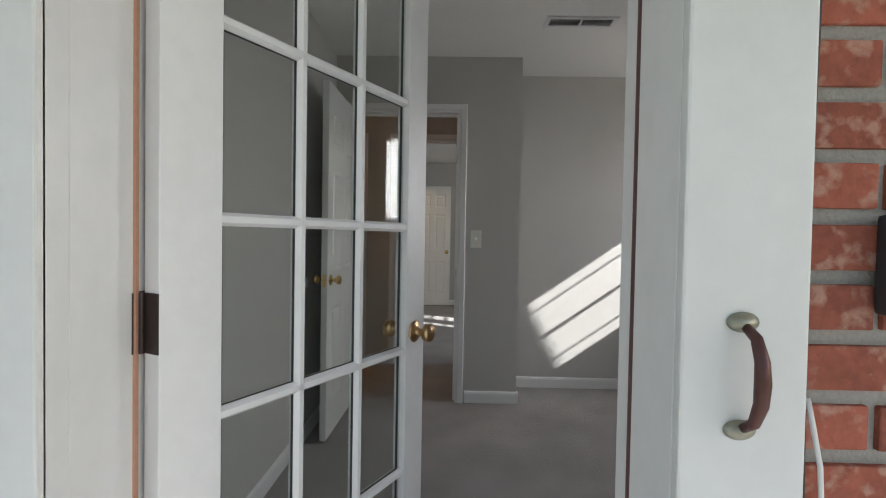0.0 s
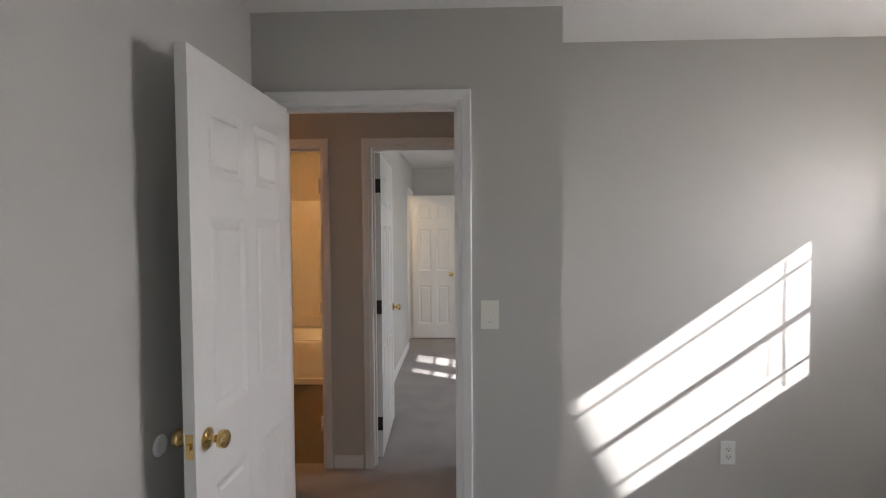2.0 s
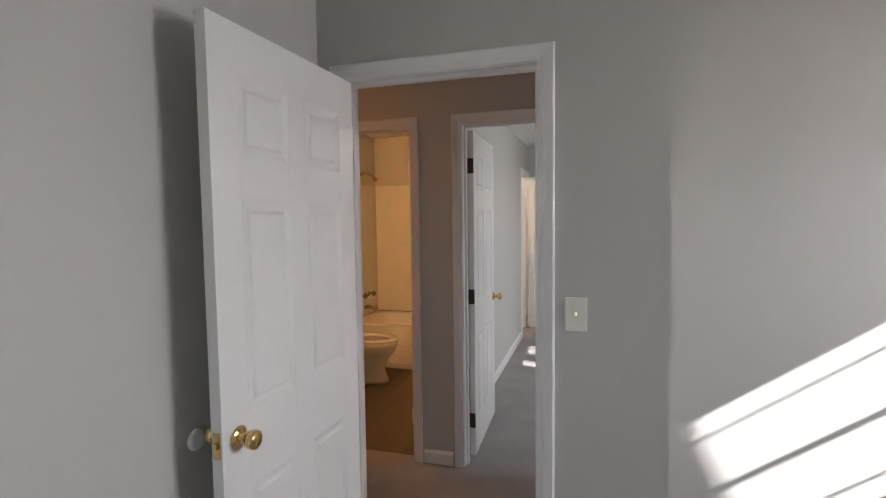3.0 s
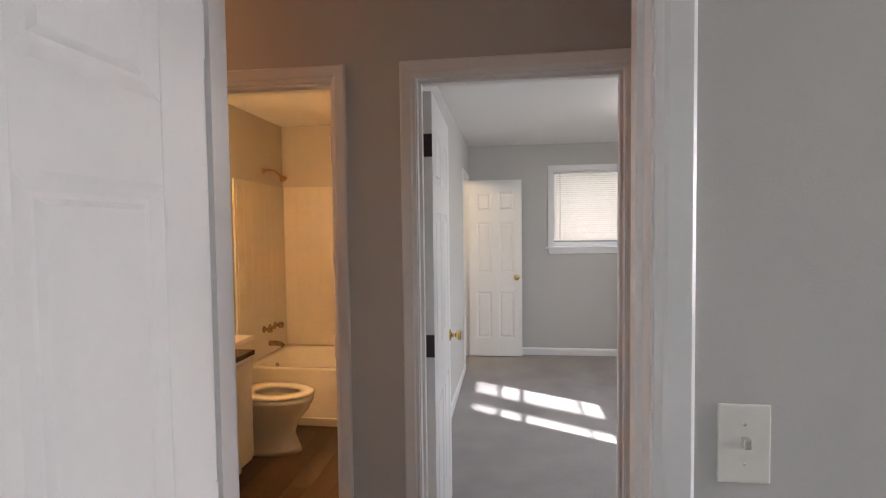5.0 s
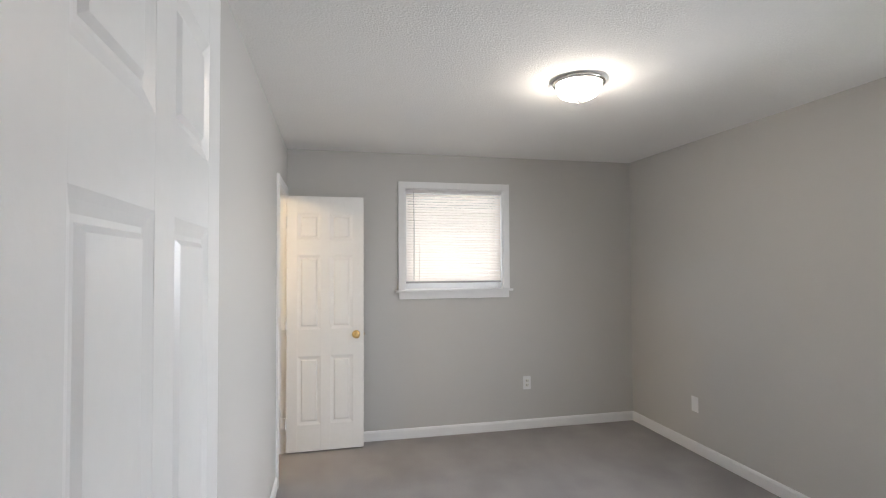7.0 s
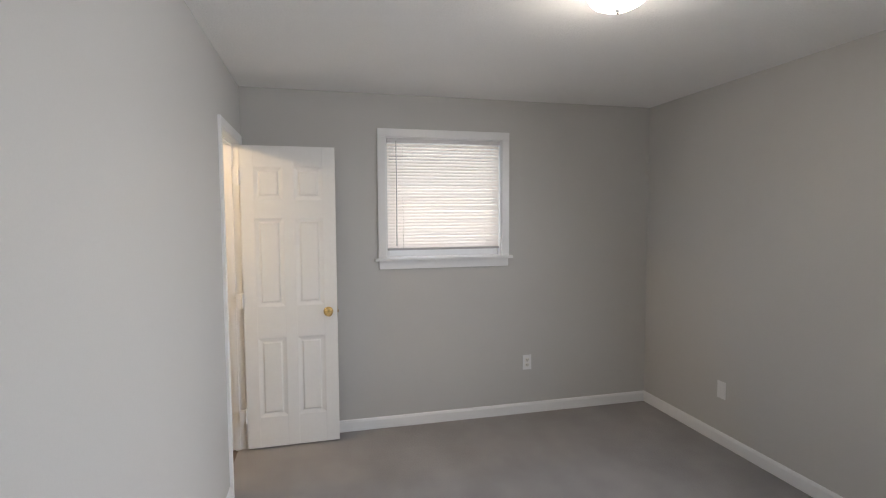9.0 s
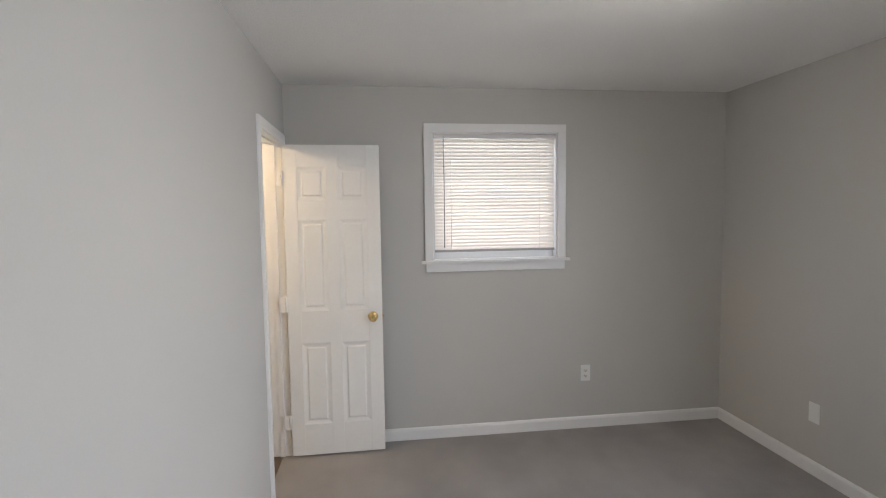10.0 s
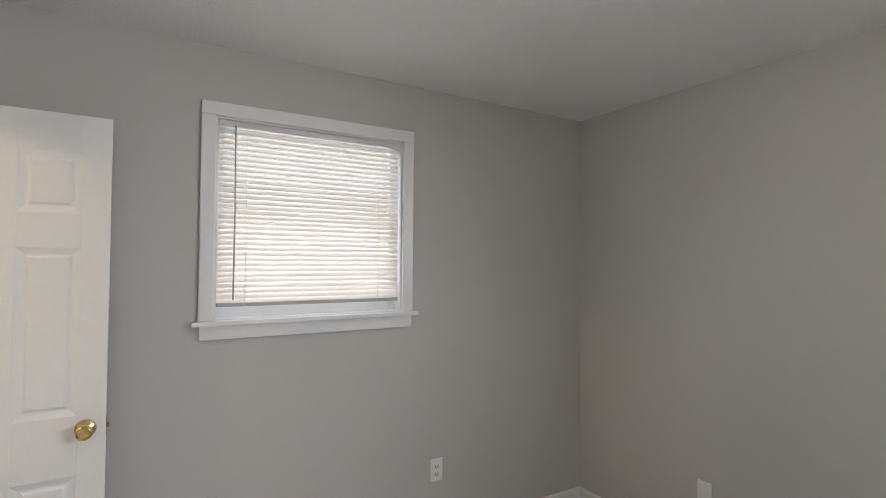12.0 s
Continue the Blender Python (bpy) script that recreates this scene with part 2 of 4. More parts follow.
def wall(name, axis, face, back, a0, a1, openings=(), z0=0.0, z1=2.44, mat=None, label="grey painted plaster wall"):
    """A wall along x or y between two faces, with openings (a, b, bottom, top) through it."""
    bm = bmesh.new()

    def add(p, q, lo, hi):
        if q - p > 1e-4 and hi - lo > 1e-4:
            f, g = min(face, back), max(face, back)
            box(bm, (p, f, lo) if axis == "x" else (f, p, lo), (q, g, hi) if axis == "x" else (g, q, hi))

    at = a0
    for p, q, lo, hi in sorted(openings):
        add(at, p, z0, z1)
        add(p, q, z0, lo)
        add(p, q, hi, z1)
        at = q
    add(at, a1, z0, z1)
    return structure(name, bm, mat or WALL, label)


# ---- walls, floors, ceilings ----
H = 2.44
D = 2.045
wall("wall_front", "x", 1.87, 1.76, -0.08, 3.383, [(0.325, 1.163, 0, 2.075)])
wall("wall_bedroom_west", "y", 0.03, -0.08, 1.87, 4.56, [(2.03, 2.74, 0, D)])
wall("wall_bedroom_doorway", "x", 4.56, 4.67, -1.7, 1.16, [(0.135, 0.91, 0, D + 0.015)])
wall("wall_hall_east", "y", 1.16, 1.335, 4.56, 5.598, [(4.76, 5.49, 0, D)])
wall("wall_bedroom_north", "x", 4.962, 5.07, 1.335, 3.383)
wall("wall_bedroom_east", "y", 3.383, 3.50, 1.76, 5.07, [(3.80, 4.57, 1.27, 2.10)])
wall("wall_far_bedroom_east", "y", 3.365, 3.48, 5.07, 9.75, [(6.11, 6.98, 1.33, 2.19)])
wall("wall_hall_north", "x", 5.598, 5.71, -1.7, 3.365, [(-0.565, 0.035, 0, D + 0.015), (0.335, 1.105, 0, D + 0.015)])
wall("wall_hall_west", "y", -1.7, -1.81, 4.56, 5.71)
wall("wall_bath_east", "y", 0.219, 0.109, 5.71, 9.637, [(8.93, 9.535, 0, D + 0.015)])
wall("wall_bath_north", "x", 8.15, 8.26, -1.38, 0.109)
wall("wall_bath_west", "y", -1.38, -1.49, 5.71, 9.75)
wall("wall_far_bedroom_north", "x", 9.637, 9.75, -1.38, 3.365, [(1.19, 2.085, 1.263, 2.142)])
structure("ceiling", boxes(((-1.85, 1.6, H), (3.55, 9.8, H + 0.12))), CEIL, "white ceiling with a rough sprayed texture")
structure("floor_bedroom", boxes(((-0.1, 1.75, -0.12), (3.5, 4.615, 0)), ((1.25, 4.615, -0.12), (3.5, 5.07, 0))), CARPET, "grey cut-pile carpet")
structure("floor_hall", boxes(((-1.8, 4.615, -0.12), (1.25, 5.654, 0))), CARPET, "grey-brown hall carpet")
structure("floor_far_bedroom", boxes(((0.164, 5.654, -0.12), (3.5, 9.75, 0))), CARPET, "grey cut-pile carpet with vacuum marks")
bath_floor = structure("floor_bath", boxes(((-1.49, 5.654, -0.12), (0.164, 9.75, -0.008))), SLOT, "dark wood plank floor")


def baseboard(runs, name="baseboard"):
    """Runs of (axis, face, side, a0, a1): side is the way the board stands out from the face."""
    for axis, face, side, a0, a1 in runs:
        bm = bmesh.new()
        prof = [(0, 0), (0.013, 0), (0.013, 0.066), (0.009, 0.078), (0.004, 0.084), (0, 0.084)]
        ends = []
        for a in (a0, a1):
            ends.append([bm.verts.new((a, face + side * d, z + 0.001) if axis == "x" else (face + side * d, a, z + 0.001)) for d, z in prof])
        for k in range(len(prof)):
            bm.faces.new((ends[0][k], ends[0][(k + 1) % 6], ends[1][(k + 1) % 6], ends[1][k]))
        bm.faces.new(ends[0])
        bm.faces.new(ends[1][::-1])
        tagged(part(name, bm, TRIM), "white painted wooden baseboard", kind="structure")


baseboard([
    ("x", 4.56, -1, 0.967, 1.348), ("y", 1.335, 1, 4.56, 4.949), ("x", 4.962, -1, 1.335, 3.383), ("y", 3.383, -1, 1.87, 4.949),
    ("x", 1.87, 1, 1.25, 3.37), ("y", 0.03, 1, 2.82, 4.547), ("x", 4.56, -1, 0.043, 0.078),
    ("x", 5.598, -1, 0.092, 0.278), ("x", 5.598, -1, -1.7, -0.622), ("y", -1.7, 1, 4.683, 5.585),
    ("x", 9.637, -1, 0.3, 3.352), ("y", 3.365, -1, 5.71, 9.637), ("y", 0.219, 1, 5.723, 8.872), ("x", 5.71, 1, 1.162, 3.352),
    ("y", 0.109, -1, 8.273, 8.872), ("x", 9.637, -1, -1.38, 0.109),
])


# ---- door frames ----
def casing_profile(bm, axis, plane, out, a0, a1, z_top, w=0.057):
    """Mitred moulded casing round a doorway, standing out from the wall's plane."""
    def pt(a, z, d):
        return Vector((a, plane + out * d, z)) if axis == "x" else Vector((plane + out * d, a, z))
    steps = [(0.0, 0.0), (0.0, 0.009), (0.012, 0.011), (0.018, 0.015), (0.040, 0.017), (w - 0.006, 0.018), (w, 0.014), (w, 0.0)]
    loops = []
    for off, d in steps:
        loops.append([bm.verts.new(pt(a0 - off, 0.0, d)), bm.verts.new(pt(a0 - off, z_top + off, d)), bm.verts.new(pt(a1 + off, z_top + off, d)), bm.verts.new(pt(a1 + off, 0.0, d))])
    for p, q in zip(loops, loops[1:]):
        for k in range(3):
            bm.faces.new((p[k], p[k + 1], q[k + 1], q[k]))


def door_frame(name, axis, f0, f1, a0, a1, z_top, stop, sides=(True, True), mat=None):
    """Jamb lining of a doorway through a wall between faces f0 < f1, with stops and casings."""
    mat = mat or TRIM
    t = 0.015
    e = thing(name, Matrix(), "white painted door frame with moulded casing", "door frame", kind="structure")

    def bx(a, b, g, h, lo, hi):
        return ((a, g, lo), (b, h, hi)) if axis == "x" else ((g, a, lo), (h, b, hi))
    part("jamb", boxes(bx(a0 - t, a0, f0 - 0.001, f1 + 0.001, 0.001, z_top)), mat, e)
    part("jamb", boxes(bx(a1, a1 + t, f0 - 0.001, f1 + 0.001, 0.001, z_top)), mat, e)
    part("head", boxes(bx(a0 - t, a1 + t, f0 - 0.001, f1 + 0.001, z_top, z_top + t)), mat, e)
    s0, s1 = stop
    part("stop", boxes(bx(a0, a0 + 0.011, s0, s1, 0.001, z_top), bx(a1 - 0.011, a1, s0, s1, 0.001, z_top), bx(a0 + 0.011, a1 - 0.011, s0, s1, z_top - 0.011, z_top)), mat, e)
    for on, plane, out in ((sides[0], f0, -1), (sides[1], f1, 1)):
        if on:
            bm = bmesh.new()
            casing_profile(bm, axis, plane, out, a0 - 0.004, a1 + 0.004, z_top + 0.004)
            part("casing", bm, mat, e)
    return e


door_frame("door_frame_bedroom", "x", 4.56, 4.67, 0.15, 0.895, D, (4.600, 4.635))
door_frame("door_frame_bath", "x", 5.598, 5.71, -0.55, 0.02, D, (5.635, 5.668))
door_frame("door_frame_far_bedroom", "x", 5.598, 5.71, 0.35, 1.09, D, (5.635, 5.668))
door_frame("door_frame_closet", "y", 0.109, 0.219, 8.945, 9.52, D, (0.15, 0.18))


# ---- panel doors ----
def knob(parent, m, mat, label):
    bm = bmesh.new()
    lathe(bm, [(0.001, 0), (0.031, 0), (0.033, 0.003), (0.028, 0.007), (0.016, 0.010), (0.011, 0.014), (0.0105, 0.028), (0.016, 0.034), (0.0245, 0.039), (0.0265, 0.048), (0.0255, 0.058), (0.019, 0.062), (0.001, 0.063)], m)
    return part("knob", bm, mat, parent, label)


def raised_panel(bm, x0, x1, z0, z1, t):
    """A raised field in a framed door, on both faces."""
    for s in (1, -1):
        loops = []
        for off, d in ((0, t / 2 - 0.0006), (0.010, t / 2 - 0.004), (0.022, t / 2 - 0.0075), (0.029, t / 2 - 0.0075), (0.037, t / 2 - 0.0015), (0.041, t / 2 - 0.0012)):
            loops.append([bm.verts.new(Vector((x, s * d, z))) for x, z in ((x0 + off, z0 + off), (x1 - off, z0 + off), (x1 - off, z1 - off), (x0 + off, z1 - off))])
        for p, q in zip(loops, loops[1:]):
            for k in range(4):
                bm.faces.new((p[k], p[(k + 1) % 4], q[(k + 1) % 4], q[k]))
        bm.faces.new(loops[-1])


def panel_door(name, m, w, label, knob_mat, knobs=(1, -1), hinge_mat=None, hinge_side=1, flush=False, hinges=(0.24, 1.02, 1.82)):
    """Six-panel door: the hinge line at the origin, the leaf along +x, z up from the floor."""
    e = thing(name, m, label, "door", "" if flush else "white six-panel doors")
    t, z0, z1 = 0.035, 0.014, 2.032
    st, mid = 0.105 * w / 0.74, 0.09 * w / 0.74
    c0, c1 = st, w - st
    cols = [(c0, (c0 + c1 - mid) / 2), ((c0 + c1 + mid) / 2, c1)]
    rows = [(0.22, 0.76), (0.97, 1.56), (1.68, 1.895)]
    bm = bmesh.new()
    h = t / 2
    for lo, hi in (((0.003, -h, z0), (c0, h, z1)), ((c1, -h, z0), (w, h, z1)), ((cols[0][1], -h, z0), (cols[1][0], h, z1))):
        box(bm, lo, hi, 0.0015)
    zs = [z0] + [z for r in rows for z in r] + [z1]
    for a, b in cols:
        for lo, hi in zip(zs[0::2], zs[1::2]):
            box(bm, (a, -h + 0.0004, lo), (b, h - 0.0004, hi))
    if flush:
        bm.free()
        bm = boxes(((0.003, -h, z0), (w, h, z1)), bevel=0.0015)
    part("slab" if flush else "frame", bm, DOORPAINT, e)
    for a, b in () if flush else cols:
        for lo, hi in rows:
            pm = bmesh.new()
            raised_panel(pm, a, b, lo, hi, t)
            part("panel", pm, DOORPAINT, e)
    for s in knobs:
        k = knob(e, Matrix.Translation((w - 0.06, s * h, 0.92)) @ Matrix.Rotation(-s * math.pi / 2, 4, "X"), knob_mat, "polished brass knob with round rosette" if knob_mat is BRASS else "")
    part("latch_plate", boxes(((w - 0.0005, -0.011, 0.885), (w + 0.0015, 0.011, 0.955)), ((w, -0.006, 0.912), (w + 0.009, 0.005, 0.928))), knob_mat, e, "brass latch plate")
    if hinge_mat:
        for z in hinges:
            bm = bmesh.new()
            box(bm, (-0.002, -h, z - 0.045), (0.004, h, z + 0.045))
            lathe(bm, [(0.006, z - 0.047), (0.007, z - 0.045), (0.007, z + 0.045), (0.006, z + 0.047)], Matrix.Translation((-0.004, hinge_side * (h + 0.004), 0)), 10)
            box(bm, (-0.042, hinge_side * h - 0.002, z - 0.045), (0.0, hinge_side * h + 0.003, z + 0.045))
            part("hinge", bm, hinge_mat, e, "dark bronze butt hinge")
    return e


# leaf of the first doorway, swung back into the first bedroom
panel_door("bedroom_door", pose(0.168, 4.545, 0, 0, 0, -91.2), 0.745, "white six-panel interior door, open against wall", BRASS, hinge_mat=TRIM, hinge_side=-1)
panel_door("far_bedroom_door", pose(0.368, 5.724, 0, 0, 0, 91.7), 0.735, "white six-panel door standing open with dark hinges", BRASS, hinge_mat=BRONZE, hinge_side=1)
panel_door("closet_door", pose(0.228, 9.50, 0, 0, 0, 0.8), 0.605, "white six-panel closet door, wide open at window wall", BRASS, knobs=(-1,), hinge_mat=TRIM, hinge_side=-1)
panel_door("bath_door", pose(0.0, 5.732, 0, 0, 0, 89.0), 0.56, "white six-panel bathroom door, open along wall", BRASS, hinge_mat=TRIM, hinge_side=1)
panel_door("west_closet_door", pose(0.008, 2.033, 0, 0, 0, 90), 0.704, "closed white six-panel closet door", BRASS, knobs=(-1,))
panel_door("hall_closet_door", pose(1.182, 5.487, 0, 0, 0, -90), 0.724, "closed flush white hall closet door with painted hinges", BRASS, knobs=(-1,), hinge_mat=TRIM, hinge_side=-1, flush=True, hinges=(0.24, 1.13, 1.85))
for nm, ax, pl, out, a0, a1 in (("trim_west_closet", "y", 0.03, 1, 2.03, 2.74), ("trim_hall_closet", "y", 1.16, -1, 4.76, 5.49)):
    bm = bmesh.new()
    casing_profile(bm, ax, pl, out, a0 - 0.001, a1 + 0.001, D + 0.002)
    structure(nm, bm, TRIM, "white moulded casing round a closet door")
# unseen wall added behind the west closet door to block outside light
structure("wall_west_closet_back", boxes(((-0.12, 1.9, 0), (-0.085, 2.9, H))), WALL, "plain wall closing the opening behind a closet door")
structure("wall_hall_closet_back", boxes(((1.30, 4.77, 0), (1.334, 5.48, 2.04))), WALL, "plain wall closing the opening behind a closet door")


# ---- windows ----
def blind(m, w, top, bottom, tilt, label, pitch=0.0205, wide=0.025):
    """Venetian blind across local x, the room towards local -y, z from the sill up."""
    e = thing("venetian_blind", m, label, "blind")
    part("headrail", boxes(((0.004, -0.018, top - 0.028), (w - 0.004, 0.014, top - 0.001)), bevel=0.002), RAILSHADE_CABLE, e, "headrail with its shade put into grey")
    sm = bmesh.new()
    prof = [(u * wide, v) for u, v in ((-0.5, -0.0008), (-0.25, 0.0007), (0.0, 0.0012), (0.25, 0.0007), (0.5, -0.0008))]
    ends = [[sm.verts.new((x, *(Matrix.Rotation(radians(tilt), 2) @ Vector(p)))) for p in prof] for x in (0.006, w - 0.006)]
    for k in range(4):
        sm.faces.new((ends[0][k], ends[0][k + 1], ends[1][k + 1], ends[1][k])).smooth = True
    z, first = top - 0.045, None
    while z > bottom + 0.02:
        if first is None:
            first = part("slat", sm, SLAT, e)
            ob = first
        else:
            ob = new("slat", first.data)
            ob.parent = e
        ob.location = (0, 0, z)
        ob.rotation_euler = (random.uniform(-0.03, 0.03), random.uniform(-0.0012, 0.0012), 0)
        z -= pitch
    part("bottom_rail", boxes(((0.006, -0.012, bottom), (w - 0.006, 0.010, bottom + 0.016)), bevel=0.002), PLASTIC_RAILSHADE, e, "bottom rail with its shade put into grey")
    for x in (0.12, w - 0.12):
        bm = bmesh.new()
        tube(bm, [(x, -0.0145, top - 0.02), (x, -0.0145, bottom)], 0.0011, 6)
        tube(bm, [(x + 0.008, 0.0145, top - 0.02), (x + 0.008, 0.0145, bottom)], 0.0011, 6)
        part("cord", bm, PLASTIC, e)
    bm = bmesh.new()
    tube(bm, [(0.07, -0.024, top - 0.02), (0.072, -0.026, top - 0.35), (0.07, -0.024, bottom + 0.03)], 0.0035, 8)
    part("wand", bm, PLASTIC_RAILSHADE, e, "clear grey plastic tilt wand")
    return e


def window(name, m, w, h, bars, label, c=0.064):
    """A sash window in an opening of w by h: local x across, -y into the room from the wall's inner face, z up from the opening's foot."""
    e = thing(name, m, label, "window", kind="structure")
    d0, d1 = 0.0, 0.115
    lin = [((0, d0, 0), (0.012, d1, h)), ((w - 0.012, d0, 0), (w, d1, h)), ((0.012, d0, h - 0.012), (w - 0.012, d1, h))]
    part("window_frame", boxes(*lin), TRIM, e)
    cs = bmesh.new()
    for lo, hi in (((-c, -0.018, 0.0), (0.004, -0.0005, h - 0.004)), ((w - 0.004, -0.018, 0.0), (w + c, -0.0005, h - 0.004)), ((-c, -0.018, h - 0.004), (w + c, -0.0005, h + c))):
        box(cs, lo, hi, 0.003)
    part("casing", cs, TRIM, e)
    part("window_sill", boxes(((-c - 0.025, -0.042, -0.020), (w + c + 0.025, -0.0006, 0.0)), ((0.0, -0.0006, -0.012), (w, 0.07, 0.004)), bevel=0.003), TRIM, e)
    part("apron", boxes(((-c + 0.006, -0.016, -0.080), (w + c - 0.006, -0.0005, -0.020)), bevel=0.003), TRIM, e)
    s, y0, y1 = 0.032, 0.068, 0.098
    sash = bmesh.new()
    for lo, hi in (((0.012, y0, 0.004), (0.012 + s, y1, h - 0.012)), ((w - 0.012 - s, y0, 0.004), (w - 0.012, y1, h - 0.012)), ((0.012 + s, y0, 0.004), (w - 0.012 - s, y1, 0.058)), ((0.012 + s, y0, h - 0.045), (w - 0.012 - s, y1, h - 0.012))):
        box(sash, lo, hi, 0.002)
    part("sash", sash, TRIM, e)
    for z, t in bars:
        part("glazing_bar", boxes(((0.012 + s, 0.079 - t / 4, z - t / 2), (w - 0.012 - s, 0.087 + t / 4, z + t / 2)), bevel=0.002), TRIM, e)
    g = part("pane", boxes(((0.012 + s, 0.081, 0.058), (w - 0.012 - s, 0.085, h - 0.045))), GLASS, e)
    g.visible_shadow = False
    return e


EAST1 = Matrix.Translation((3.383, 4.57, 1.27)) @ Matrix.Rotation(-math.pi / 2, 4, "Z")
EAST2 = Matrix.Translation((3.365, 6.98, 1.33)) @ Matrix.Rotation(-math.pi / 2, 4, "Z")
NORTH = Matrix.Translation((1.19, 9.637, 1.263))
window("window_1", EAST1, 0.77, 0.83, [(0.204, 0.009), (0.438, 0.020), (0.684, 0.009)], "white sash window with glazing bars and sunlit blind")
window("window_2", EAST2, 0.87, 0.86, [(0.195, 0.010), (0.525, 0.022)], "white sash window facing the sun")
window("window_3", NORTH, 0.895, 0.879, [(0.43, 0.012)], "white sash window with closed blind, sill and apron", 0.054)
inset = Matrix.Translation((0.013, 0.036, 0))
blind(EAST1 @ inset, 0.744, 0.815, 0.058, 35, "white venetian blind with slats tilted open")
blind(EAST2 @ inset, 0.844, 0.845, 0.62, 20, "white venetian blind drawn half up")
blind(NORTH @ Matrix.Translation((0.0125, 0.021, 0)), 0.870, 0.866, 0.055, 53, "white venetian blind lowered and nearly closed, lit from behind", 0.0232, 0.0272)


# ---- entrance ----
entry = thing("entry_door_frame", Matrix(), "white painted exterior door frame with wide trim boards", "door frame", kind="structure")
part("jamb", boxes(((0.328, 1.70, -0.02), (0.345, 1.872, 2.06)), ((0.31, 1.655, -0.02), (0.345, 1.70, 2.06)), bevel=0.002), WORN, entry)
part("jamb", boxes(((1.143, 1.667, -0.02), (1.162, 1.872, 2.06)), bevel=0.002), WORN, entry)
part("head", boxes(((0.31, 1.66, 2.06), (1.30, 1.872, 2.075))), WORN, entry)
part("casing", boxes(((0.15, 1.645, -0.1), (0.345, 1.664, 2.2)), bevel=0.004), WORN, entry)
part("casing", boxes(((1.143, 1.648, -0.1), (1.298, 1.666, 2.2)), bevel=0.004), WORN, entry)
part("threshold", boxes(((0.345, 1.66, -0.05), (1.143, 1.90, 0.012)), bevel=0.004), AGED, entry, "worn metal threshold")
part("weatherstrip", boxes(((0.345, 1.834, 0.012), (0.350, 1.842, 2.05))), SEAL, entry, "copper-coloured weatherstrip")
part("weatherstrip", boxes(((1.139, 1.806, 0.012), (1.143, 1.812, 2.05))), DARKSEAL, entry, "dark red weatherstrip")
bm = bmesh.new()
casing_profile(bm, "x", 1.87, 1, 0.34, 1.148, 2.062)
part("casing", bm, TRIM, entry)


def pull_handle(m):
    e = thing("pull_handle", m, "bronze pull handle screwed to white trim", "handle")
    bm = bmesh.new()
    tube(bm, [(0, -0.008, -0.062), (0.004, -0.024, -0.05), (0.006, -0.033, -0.025), (0.006, -0.035, 0), (0.006, -0.033, 0.025), (0.004, -0.024, 0.05), (0, -0.008, 0.062)], [0.006, 0.007, 0.0085, 0.0095, 0.0085, 0.007, 0.006], 12)
    part("grip", bm, GRIP, e)
    for s in (-1, 1):
        bm = bmesh.new()
        lathe(bm, [(0.001, 0), (0.015, 0), (0.016, 0.003), (0.012, 0.007), (0.008, 0.014), (0.001, 0.016)], Matrix.Translation((0, 0, s * 0.066)) @ Matrix.Rotation(math.pi / 2, 4, "X") @ Matrix.Diagonal((1.25, 0.8, 0.8, 1)))
        part("foot", bm, TARNISH, e, "tarnished foot plate")
    return e


pull_handle(Matrix.Translation((1.216, 1.648, 1.012)))


